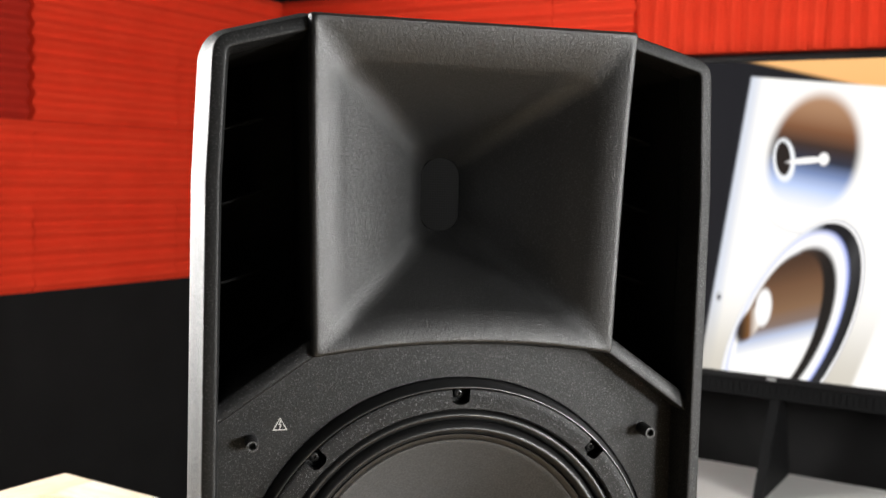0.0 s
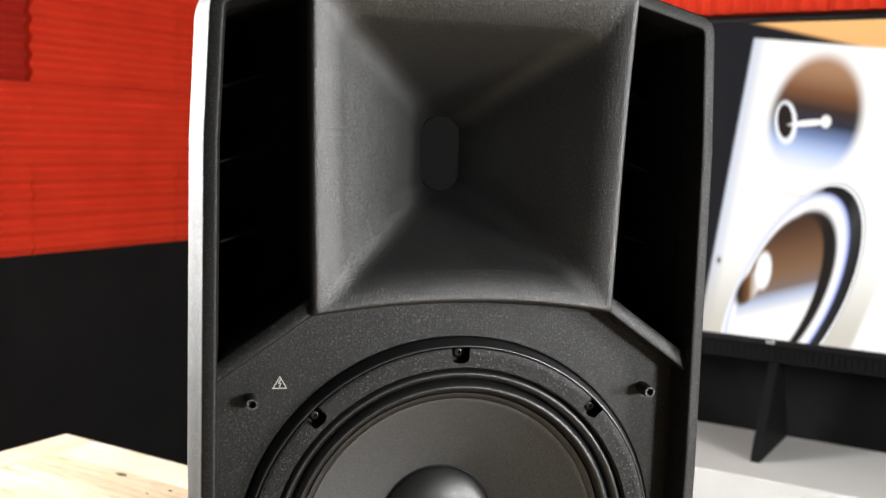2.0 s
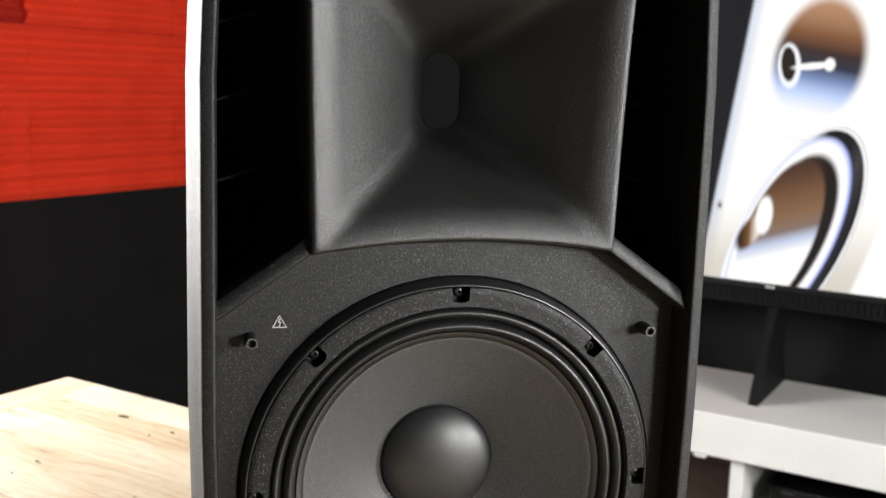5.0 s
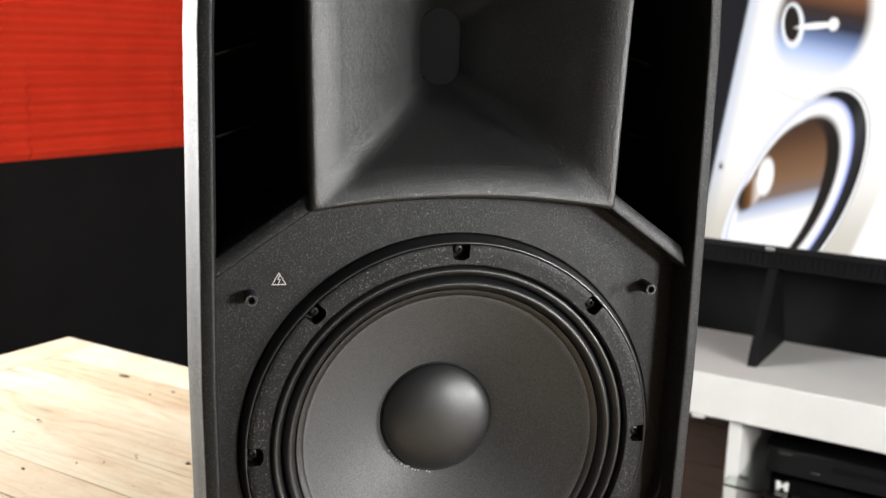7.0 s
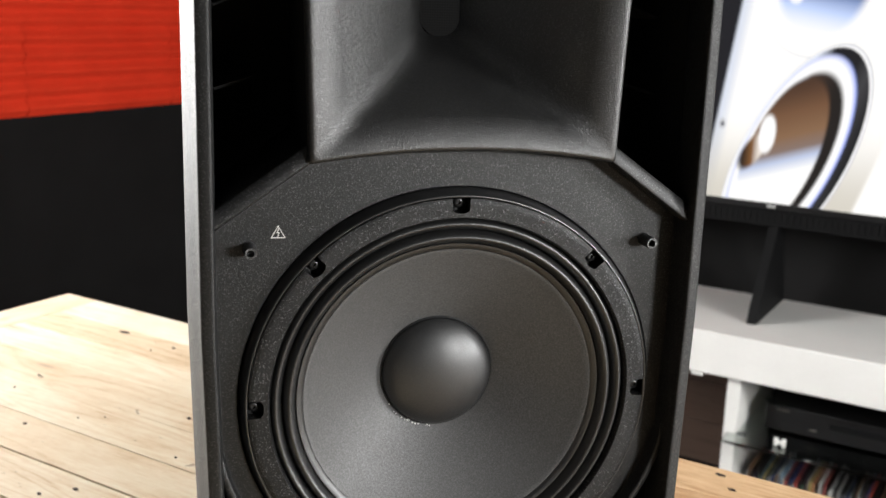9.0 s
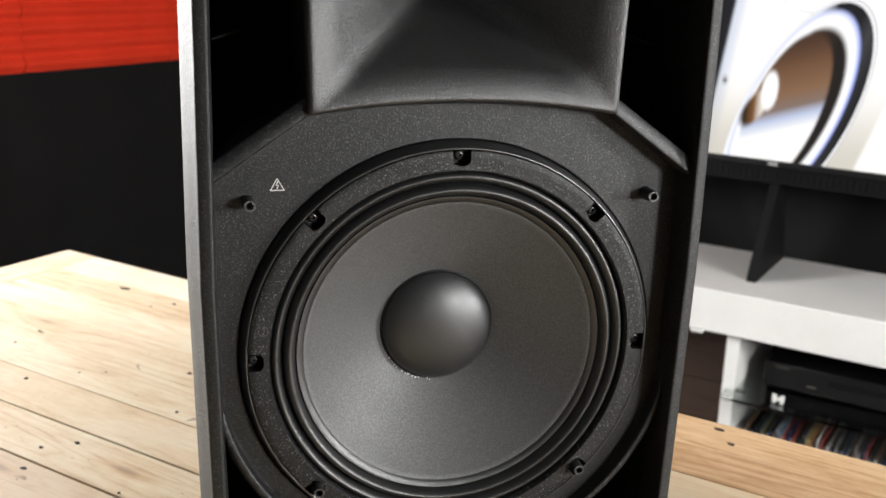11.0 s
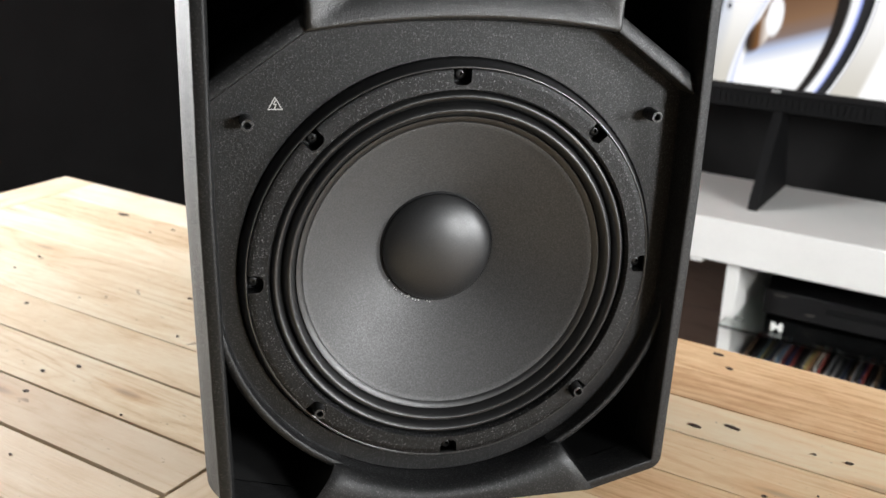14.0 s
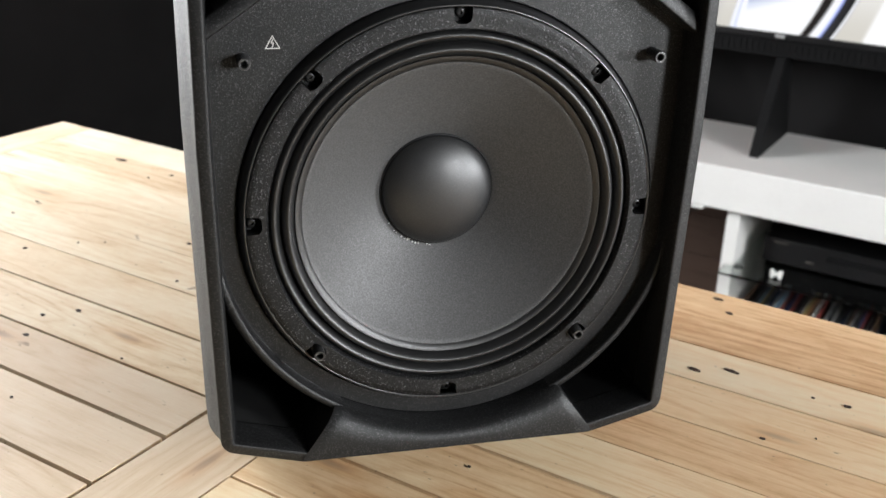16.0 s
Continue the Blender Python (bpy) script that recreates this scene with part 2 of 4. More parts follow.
# perforated metal: dark round holes in a grey sheet
PERF, pn, pl, ps = nodes_of("perforated_metal")
pc = coords(pn, pl, (1, 0, 1), turn=(0, 0, 0))
pv = pn.new("ShaderNodeTexVoronoi")
pv.inputs["Scale"].default_value, pv.inputs["Randomness"].default_value = 520, 0.0
pl.new(pc.outputs[0], pv.inputs["Vector"])
pr = ramp(pn, [(0.36, (0.001, 0.001, 0.001)), (0.46, (0.010, 0.010, 0.010))])
pl.new(pv.outputs["Distance"], pr.inputs[0])
pl.new(pr.outputs[0], ps.inputs["Base Color"])
ps.inputs["Roughness"].default_value = 0.5
ps.inputs["Specular IOR Level"].default_value = 0.03


KNOT = plain("dark_knot", (0.020, 0.012, 0.008), (0.05, 0.03, 0.018), 0.8, 300, 900, 0.0004)
GREY_METAL = plain("pale_badge_metal", (0.5, 0.5, 0.5), (0.62, 0.62, 0.62), 0.35, 200, 600, 0, metal=0.6)


def screen_material():
    """The television picture: a white loudspeaker with a dark tweeter dish and a brown woofer, before an orange ground."""
    m, n, l, s = nodes_of("lit_screen")
    c = n.new("ShaderNodeTexCoord")

    def maths(op, a, b=None, c3=None):
        q = n.new("ShaderNodeMath")
        q.operation = op
        for k, v in enumerate((a, b, c3)):
            if v is None:
                continue
            if isinstance(v, (int, float)):
                q.inputs[k].default_value = v
            else:
                l.new(v, q.inputs[k])
        return q.outputs[0]

    sep = n.new("ShaderNodeSeparateXYZ")
    l.new(c.outputs["Object"], sep.inputs[0])
    px, pz = sep.outputs[0], sep.outputs[2]

    def step(v, lo, hi):
        q = n.new("ShaderNodeMapRange")
        q.interpolation_type = "SMOOTHSTEP"
        q.inputs[1].default_value, q.inputs[2].default_value = lo, hi
        l.new(v, q.inputs[0])
        return q.outputs[0]

    def oval(cx, cz, rx, rz, lean, soft=0.03):
        """1 inside, 0 outside."""
        ca, sa = math.cos(radians(lean)), math.sin(radians(lean))
        dx, dz = maths("SUBTRACT", px, cx), maths("SUBTRACT", pz, cz)
        u = maths("DIVIDE", maths("ADD", maths("MULTIPLY", dx, ca), maths("MULTIPLY", dz, -sa)), rx)
        w = maths("DIVIDE", maths("ADD", maths("MULTIPLY", dx, sa), maths("MULTIPLY", dz, ca)), rz)
        d = maths("SQRT", maths("ADD", maths("MULTIPLY", u, u), maths("MULTIPLY", w, w)))
        return step(d, 1 + soft, 1 - soft), u, w

    def over(base, colour, mask):
        q = n.new("ShaderNodeMix")
        q.data_type = "RGBA"
        if isinstance(base, tuple):
            q.inputs[6].default_value = (*base, 1)
        else:
            l.new(base, q.inputs[6])
        if isinstance(colour, tuple):
            q.inputs[7].default_value = (*colour, 1)
        else:
            l.new(colour, q.inputs[7])
        l.new(mask, q.inputs[0])
        return q.outputs[2]

    def lean_oval(cx, cz, hw, hh, rho, soft=0.03):
        """An oval given by its half width, half height and lean: mask, u, w."""
        u = maths("DIVIDE", maths("SUBTRACT", px, cx), hw)
        w = maths("DIVIDE", maths("SUBTRACT", pz, cz), hh)
        d = maths("ADD", maths("ADD", maths("MULTIPLY", u, u), maths("MULTIPLY", w, w)), maths("MULTIPLY", maths("MULTIPLY", u, w), -2 * rho))
        d = maths("SQRT", maths("MAXIMUM", maths("DIVIDE", d, 1 - rho * rho), 0.0))
        return step(d, 1 + soft, 1 - soft), u, w

    def blend(stops, v):
        r = ramp(n, stops)
        l.new(v, r.inputs[0])
        return r.outputs[0]

    low, high = 0.2715, 1.023
    # orange studio ground
    col = blend([(0.0, (0.9, 0.10, 0.02)), (0.6, (1.0, 0.30, 0.06)), (1.0, (1.0, 0.55, 0.22))], step(pz, low + 0.3, high))
    # dark side of the pictured cabinet
    edge = maths("ADD", px, maths("MULTIPLY", maths("SUBTRACT", pz, 0.75), -0.13))
    dark = maths("MULTIPLY", step(edge, -0.34, -0.30), step(maths("ADD", pz, maths("MULTIPLY", px, 0.25)), 1.01, 0.995))
    col = over(col, (0.010, 0.010, 0.014), dark)
    front = maths("MULTIPLY", step(edge, -0.122, -0.112), maths("MULTIPLY", step(maths("ADD", px, maths("MULTIPLY", pz, 0.05)), 0.300, 0.290), step(maths("ADD", pz, maths("MULTIPLY", px, 0.10)), 0.985, 0.975)))
    # white front, cooler along its edge and creamy grey low down
    white = blend([(0.0, (0.66, 0.72, 0.84)), (0.12, (1.0, 1.0, 1.0)), (1.0, (1.0, 1.0, 1.0))], step(edge, -0.12, 0.05))
    cream = maths("MULTIPLY", step(pz, 0.50, 0.27), step(maths("ADD", px, maths("MULTIPLY", pz, -0.32)), 0.10, 0.085))
    white = over(white, (0.60, 0.57, 0.50), maths("MULTIPLY", cream, 0.85))
    col = over(col, white, front)
    # cabinet screw
    dot, _, _ = oval(-0.140, 0.452, 0.008, 0.013, 0, 0.3)
    col = over(col, (0.55, 0.57, 0.62), dot)
    dot, _, _ = oval(-0.139, 0.451, 0.0035, 0.005, 0, 0.3)
    col = over(col, (0.03, 0.03, 0.05), dot)
    # tweeter dish: brown above, dark in the middle, blue towards its lower edge
    dish, u, w = oval(0.065, 0.800, 0.100, 0.145, 10, 0.14)
    col = over(col, blend([(0.0, (0.98, 0.99, 1.0)), (0.14, (0.55, 0.68, 1.0)), (0.30, (0.20, 0.28, 0.52)), (0.46, (0.03, 0.035, 0.06)), (0.62, (0.05, 0.03, 0.025)), (0.8, (0.22, 0.095, 0.045)), (1.0, (0.46, 0.26, 0.15))], step(w, -1, 1)), dish)
    thin, _, _ = lean_oval(0.062, 0.708, 0.110, 0.090, 0.1, 0.012)
    inner, _, _ = lean_oval(0.062, 0.710, 0.110, 0.090, 0.1, 0.012)
    col = over(col, (0.50, 0.55, 0.66), maths("MULTIPLY", maths("MULTIPLY", thin, maths("SUBTRACT", 1.0, inner)), 0.8))
    bulb, _, _ = oval(0.000, 0.790, 0.026, 0.052, -6, 0.12)
    col = over(col, (0.90, 0.94, 1.0), bulb)
    bulb, _, _ = oval(-0.002, 0.794, 0.017, 0.040, -6, 0.12)
    col = over(col, (0.020, 0.014, 0.012), bulb)
    arm, _, _ = oval(0.052, 0.790, 0.044, 0.008, -6, 0.25)
    col = over(col, (0.95, 0.95, 0.97), arm)
    arm, _, _ = oval(0.090, 0.794, 0.012, 0.015, 0, 0.25)
    col = over(col, (0.95, 0.95, 0.97), arm)
    # woofer: thin rim, black frame, pale roll, dark trough, brown cone and white cap
    WX, WZ = 0.031, 0.383
    rim, u, w = lean_oval(WX + 0.002, WZ, 0.162, 0.272, 0.57, 0.010)
    col = over(col, (0.55, 0.57, 0.62), maths("MULTIPLY", rim, 0.8))
    rim, _, _ = lean_oval(WX + 0.001, WZ, 0.159, 0.268, 0.57, 0.010)
    col = over(col, (0.96, 0.97, 1.0), rim)
    rim, u, w = lean_oval(WX, WZ, 0.155, 0.263, 0.57, 0.012)
    side = maths("ADD", maths("MULTIPLY", u, 0.8), maths("MULTIPLY", w, -0.42))
    col = over(col, blend([(0.0, (0.95, 0.97, 1.0)), (0.40, (0.70, 0.76, 0.90)), (0.55, (0.008, 0.008, 0.012)), (0.8, (0.012, 0.012, 0.014)), (0.9, (0.05, 0.05, 0.055)), (1.0, (0.008, 0.008, 0.010))], step(side, -0.95, 0.75)), rim)
    rim, _, _ = lean_oval(WX - 0.008, WZ + 0.001, 0.137, 0.243, 0.57, 0.03)
    col = over(col, (0.30, 0.40, 0.95), rim)
    rim, _, _ = lean_oval(WX - 0.010, WZ + 0.001, 0.133, 0.239, 0.57, 0.05)
    col = over(col, (0.97, 0.98, 1.0), rim)
    rim, u, w = lean_oval(WX - 0.015, WZ, 0.118, 0.205, 0.57, 0.05)
    side = maths("ADD", maths("MULTIPLY", u, 0.8), maths("MULTIPLY", w, -0.30))
    col = over(col, blend([(0.0, (0.97, 0.98, 1.0)), (0.45, (0.85, 0.9, 1.0)), (0.60, (0.06, 0.035, 0.025)), (1.0, (0.014, 0.011, 0.010))], step(side, -0.7, 0.5)), rim)
    rim, u, w = lean_oval(WX - 0.026, WZ, 0.099, 0.192, 0.55, 0.05)
    tone = maths("ADD", w, maths("MULTIPLY", u, -0.18))
    col = over(col, blend([(0.0, (1.0, 1.0, 1.0)), (0.34, (0.97, 0.98, 1.0)), (0.46, (0.50, 0.58, 0.78)), (0.55, (0.23, 0.17, 0.15)), (0.68, (0.24, 0.135, 0.075)), (0.86, (0.17, 0.085, 0.045)), (1.0, (0.06, 0.03, 0.018))], step(tone, -1, 1)), rim)
    lower, _, _ = oval(-0.062, WZ + 0.008, 0.022, 0.050, 30, 0.25)
    col = over(col, blend([(0.0, (0.02, 0.012, 0.008)), (0.5, (0.20, 0.09, 0.03)), (1.0, (0.9, 0.85, 0.8))], step(px, -0.09, -0.035)), lower)
    cap, _, _ = oval(-0.030, WZ + 0.052, 0.019, 0.046, 4, 0.2)
    col = over(col, (0.97, 0.98, 1.0), cap)
    s.inputs["Base Color"].default_value = (0.006, 0.006, 0.006, 1)
    s.inputs["Specular IOR Level"].default_value = 0.12
    s.inputs["Roughness"].default_value = 0.25
    l.new(col, s.inputs["Emission Color"])
    s.inputs["Emission Strength"].default_value = 1.1
    return m


SCREEN = screen_material()


# ---------------------------------------------------------------- building helpers
def tidy(bm, smooth=40):
    bmesh.ops.recalc_face_normals(bm, faces=bm.faces)
    limit = radians(smooth)
    for f in bm.faces:
        f.smooth = True
    for e in bm.edges:
        if len(e.link_faces) == 2 and e.calc_face_angle(0.0) > limit:
            e.smooth = False


def part(name, bm, material, parent=None, label="", smooth=40, shift=None):
    """Links a bmesh as one mesh object under a thing or a part."""
    if shift:
        bmesh.ops.translate(bm, vec=Vector(shift), verts=bm.verts)
    tidy(bm, smooth)
    me = bpy.data.meshes.new(name)
    bm.to_mesh(me)
    bm.free()
    me.materials.append(material)
    ob = new(name, me)
    if parent is not None:
        ob.parent = parent
    return tagged(ob, label=label)


def thing(name, m, label, category, group="", kind=""):
    ob = new(name)
    ob.empty_display_size = 0.1
    ob.matrix_basis = m
    return tagged(ob, label, category, group, kind)


def box(bm, x0, x1, y0, y1, z0, z1, bevel=0.0, seg=1):
    made = bmesh.ops.create_cube(bm, size=1.0)["verts"]
    for v in made:
        v.co = Vector(((x0 + x1) / 2 + v.co.x * (x1 - x0), (y0 + y1) / 2 + v.co.y * (y1 - y0), (z0 + z1) / 2 + v.co.z * (z1 - z0)))
    if bevel:
        edges = list({e for v in made for e in v.link_edges})
        bmesh.ops.bevel(bm, geom=edges, offset=bevel, segments=seg, profile=0.5, affect="EDGES")
    return bm


def box_part(name, b, material, parent=None, label="", bevel=0.002, seg=1, shift=None):
    return part(name, box(bmesh.new(), *b, bevel, seg), material, parent, label, shift=shift)


def loft(bm, rings, close=True, cap_first=False, cap_last=False):
    """Skins rows of points of equal length."""
    rows = [[bm.verts.new(p) for p in r] for r in rings]
    k = len(rows[0])
    for a, b in zip(rows, rows[1:]):
        for i in range(k if close else k - 1):
            j = (i + 1) % k
            bm.faces.new((a[i], a[j], b[j], b[i]))
    if cap_first:
        bm.faces.new(rows[0])
    if cap_last:
        bm.faces.new(rows[-1])
    return bm


def lathe(bm, profile, count=96, start=0.0, end=360.0, centre=(0, 0)):
    """Turns (radius, y) pairs about the y axis through centre (x, z)."""
    full = abs(end - start) >= 360
    angles = [radians(start + (end - start) * i / count) for i in range(count if full else count + 1)]
    rings = [[(centre[0] + r * math.cos(a), y, centre[1] + r * math.sin(a)) for r, y in profile] for a in angles]
    if full:
        rings.append(rings[0])
    loft(bm, rings, close=False)
    if full:
        bmesh.ops.remove_doubles(bm, verts=bm.verts, dist=1e-6)
    return bm


def rounded(corners, seg=6):
    """A closed outline from (x, z, radius) corners."""
    out = []
    k = len(corners)
    for i, (x, z, r) in enumerate(corners):
        p, a, b = Vector((x, z)), Vector(corners[i - 1][:2]), Vector(corners[(i + 1) % k][:2])
        if r <= 0:
            out.append((x, z))
            continue
        u, v = (a - p).normalized(), (b - p).normalized()
        reach = r / math.tan(u.angle(v) / 2)
        p0, p1 = p + u * reach, p + v * reach
        for s in range(seg + 1):
            t = s / seg
            q = p0 * (1 - t) ** 2 + p * 2 * t * (1 - t) + p1 * t * t
            out.append((q.x, q.y))
    return out


def inset(outline, d):
    """Moves an outline inwards by d (it runs anticlockwise seen from +z as y)."""
    k, out = len(outline), []
    for i in range(k):
        p, a, b = Vector(outline[i]), Vector(outline[i - 1]), Vector(outline[(i + 1) % k])
        t1, t2 = (p - a), (b - p)
        n1, n2 = Vector((-t1.y, t1.x)), Vector((-t2.y, t2.x))
        n1 = n1.normalized() if n1.length > 1e-9 else n2.normalized()
        n2 = n2.normalized() if n2.length > 1e-9 else n1
        nn = (n1 + n2).normalized()
        q = p + nn * (d / max(0.5, nn.dot(n1)))
        out.append((q.x, q.y))
    return out


# ---------------------------------------------------------------- the room
def room_box(name, b, material, label, category):
    ob = box_part(name, b, material, bevel=0)
    ob.matrix_basis = ROOM
    return tagged(ob, label, category, kind="structure")


W0, W1, S0, N0, TOP = -1.965, 2.25, -2.2, 2.08, 2.60


def wall_with_opening(name, axis, near, far, span, opening, material, label):
    """A wall across an axis, with one rectangular opening through it."""
    bm = bmesh.new()
    a0, a1 = span
    o0, o1, z0, z1 = opening
    for u0, u1, h0, h1 in ((a0, o0, 0, TOP), (o1, a1, 0, TOP), (o0, o1, 0, z0), (o0, o1, z1, TOP)):
        if axis == "x":
            box(bm, near, far, u0, u1, h0, h1)
        else:
            box(bm, u0, u1, near, far, h0, h1)
    ob = part(name, bm, material)
    ob.matrix_basis = ROOM
    return tagged(ob, label, "wall", kind="structure")


room_box("ceiling", (W0, W1, S0, N0, TOP, TOP + 0.1), CEILING, "plain dark painted ceiling over the room", "ceiling")
room_box("wall_north", (W0, W1, N0, N0 + 0.12, 0, TOP), BLACK_WALL, "matt black wall behind the television", "wall")
room_box("wall_south", (W0, W1, S0 - 0.12, S0, 0, TOP), GREY_WALL, "plain dark grey painted wall", "wall")
wall_with_opening("wall_west", "x", W0 - 0.12, W0, (S0, N0), (-0.50, 0.56, 0.90, 2.10), BLACK_WALL, "matt black wall with red foam panels above")
wall_with_opening("wall_east", "x", W1, W1 + 0.12, (S0, -0.05), (-0.72, -0.32, 1.14, 1.66), GREY_WALL, "dark grey painted wall with a window")
# unseen far half of the wall, with an opening added for the north-east lamp
wall_with_opening("wall_east_far", "x", W1, W1 + 0.12, (-0.05, N0), (0.29, 0.75, 1.09, 1.75), GREY_WALL, "dark grey painted wall with a window")


def window(name, x, y0, y1, z0, z1):
    """A window frame with a middle rail, in the wall's opening."""
    w = thing(name, ROOM @ pose(x, (y0 + y1) / 2, z0), "unseen white framed window around a daylight lamp", "window", kind="structure")
    h, d = z1 - z0, (y1 - y0) / 2
    box_part("window_sill", (-0.05, 0.05, -d, d, 0, 0.04), WHITE, w)
    box_part("window_head", (-0.03, 0.03, -d, d, h - 0.04, h), WHITE, w)
    box_part("window_jamb", (-0.03, 0.03, -d, -d + 0.04, 0.04, h - 0.04), WHITE, w)
    box_part("window_jamb", (-0.03, 0.03, d - 0.04, d, 0.04, h - 0.04), WHITE, w)


window("window_1", W1 + 0.06, -0.72, -0.32, 1.14, 1.66)
window("added_window", W1 + 0.06, 0.29, 0.75, 1.09, 1.75)
window("window_2", W0 - 0.06, -0.50, 0.56, 0.90, 2.10)


def foam_panel(wide, high, upright, deep=0.045, pitch=0.0445, material=FOAM, label="red ridged acoustic foam panel fixed to the wall"):
    """A foam square with parallel rounded ridges; it lies in x and z and faces -y."""
    run = wide if upright else high
    count = round(run / pitch)
    steps = count * 8
    rows = []
    for i in range(steps + 1):
        s = i / steps
        wave = 0.5 + 0.5 * math.cos(2 * math.pi * (s * count - 0.5))
        y = -(deep - 0.014) - 0.014 * wave
        row = []
        for k in range(7):
            c = k / 6
            x, z = (s * wide, c * high) if upright else (c * wide, s * high)
            sag = 0.0012 * math.sin(17 * x + 5 * z) + 0.001 * math.sin(31 * z + 3 * x)
            row.append((x + (0.0008 * math.sin(40 * z) if not upright else 0), y + sag, z))
        rows.append(row)
    bm = loft(bmesh.new(), rows, close=False)
    edges = [e for e in bm.edges if e.is_boundary]
    made = bmesh.ops.extrude_edge_only(bm, edges=edges)["geom"]
    for v in made:
        if isinstance(v, bmesh.types.BMVert):
            v.co.y = 0.0
    ob = part("acoustic_foam_panel", bm, material, smooth=60)
    return tagged(ob, label, "foam panel", "foam panels on the walls")


Z = 0.972                               # height of the woofer's centre over the floor
west = ROOM @ pose(W0, 0, 0, 0, 0, 90)    # local x runs north along the wall, local -y faces the room
flat_foam = foam_panel(0.498, 0.448, False, 0.05)
flat_foam.matrix_basis = west @ pose(1.076, 0, Z - 0.03)
for x, z in ((0.576, -0.03), (1.576, -0.03), (1.076, 0.42), (1.576, 0.42)):
    copy_thing(flat_foam, west @ pose(x, 0, Z + z))
shaded_foam = foam_panel(0.498, 0.448, False, 0.03, material=FOAM_SHADED, label="thinner red ridged acoustic foam panel on the wall, its red darkened for shade")
shaded_foam.matrix_basis = west @ pose(0.576, 0, Z + 0.42)
north = ROOM @ pose(0, N0, 0)
copy_thing(flat_foam, north @ pose(-1.913, 0, Z + 0.42))
copy_thing(flat_foam, north @ pose(-1.414, 0, Z + 0.42))
narrow_foam = foam_panel(0.244, 0.448, False, 0.05, label="narrow red ridged acoustic foam panel fixed to the wall")
narrow_foam.matrix_basis = north @ pose(-0.914, 0, Z + 0.42)
ribbed_foam = foam_panel(0.498, 0.498, True, 0.05, 0.0415, label="red acoustic foam panel with upright ridges above the television")
ribbed_foam.matrix_basis = north @ pose(-0.668, 0, Z + 0.645)
for x in (-0.169, 0.330, 0.829):
    copy_thing(ribbed_foam, north @ pose(x, 0, Z + 0.645))


# ---------------------------------------------------------------- the pallet-wood table
def plank(length, width, thick=0.009):
    return box(bmesh.new(), 0, length, 0, width, -thick, 0, 0.0003, 1)


TABLE_Z = 0.75
table = thing("pallet_table", ROOM @ pose(-0.2, 0.0, 0), "low-gloss pale pallet-wood table with dark gaps between its boards", "table")
tin = pose(0.2, 0.0, TABLE_Z)
for x in (-1.0, 0.92):
    for y in (-0.62, 0.38):
        box_part("leg", (x + 0.2 - 0.04, x + 0.2 + 0.04, y - 0.04, y + 0.04, 0, TABLE_Z - 0.07), PINE, table, bevel=0.004)
for y in (-0.6, 0.36):
    box_part("rail", (-0.80, 1.12, y - 0.015, y + 0.015, TABLE_Z - 0.12, TABLE_Z - 0.0272), PINE, table, bevel=0.003)
for x in (-0.75, -0.04, 0.4, 1.05):
    box_part("cross_rail", (x - 0.03, x + 0.03, -0.58, 0.34, TABLE_Z - 0.07, TABLE_Z - 0.0272), PINE, table, bevel=0.003)

# added dark sheet that keeps the gaps between the boards dark
box_part("underlay", (-0.86, 1.24, -0.69, 0.47, TABLE_Z - 0.0270, TABLE_Z - 0.0097), GAP_DARK, table, "dark sheet added under the boards to darken the gaps", bevel=0)
LEFT_JOINTS = [-0.70, -0.62, -0.545, -0.47, -0.395, -0.32, -0.252, -0.178, -0.098, -0.029, 0.047, 0.122, 0.199, 0.275, 0.350, 0.425, 0.502]
RIGHT_JOINTS = [-0.70, -0.63, -0.555, -0.48, -0.405, -0.33, -0.255, -0.182, -0.109, -0.039, 0.040, 0.111, 0.183, 0.260, 0.334, 0.402, 0.476]
gap_rng = random.Random(4)


def lay(x0, x1, joints, gaps, wood, near_wood, near_from):
    for b0, b1 in zip(joints, joints[1:]):
        g = gaps.get(round(b1, 3), 0.0009)
        g0 = gaps.get(round(b0, 3), 0.0009)
        bm = plank(x1 - x0 - 0.001, (b1 - b0) - g / 2 - g0 / 2)
        ob = part("plank", bm, wood if b0 > near_from else near_wood, table)
        ob.matrix_basis = tin @ pose(x0, b0 + g0 / 2, gap_rng.uniform(-0.0002, 0.0002))


lay(-1.000, -0.2205, LEFT_JOINTS, {-0.178: 0.0044, -0.098: 0.0046, -0.029: 0.0034, 0.047: 0.003, 0.122: 0.0018, -0.252: 0.003}, LIT_PINE, DIM_PINE, -0.05)
lay(-0.1355, 1.05, RIGHT_JOINTS, {-0.109: 0.0026, -0.039: 0.0042, 0.040: 0.0036, 0.183: 0.0022, 0.260: 0.003, 0.334: 0.0026, -0.182: 0.002}, PINE, PINE, -1)
for x, hi in ((-1.073, 0.502), (-0.2175, 0.502)):
    bm = plank(hi + 0.70, 0.0715 if x < -1 else 0.0800)
    ob = part("end_plank", bm, LIT_PINE if x < -1 else DIM_PINE, table)
    ob.matrix_basis = tin @ pose(x, -0.70, 0) @ pose(0, 0, 0, 0, 0, 90) @ pose(0, -(0.0715 if x < -1 else 0.0800), 0)

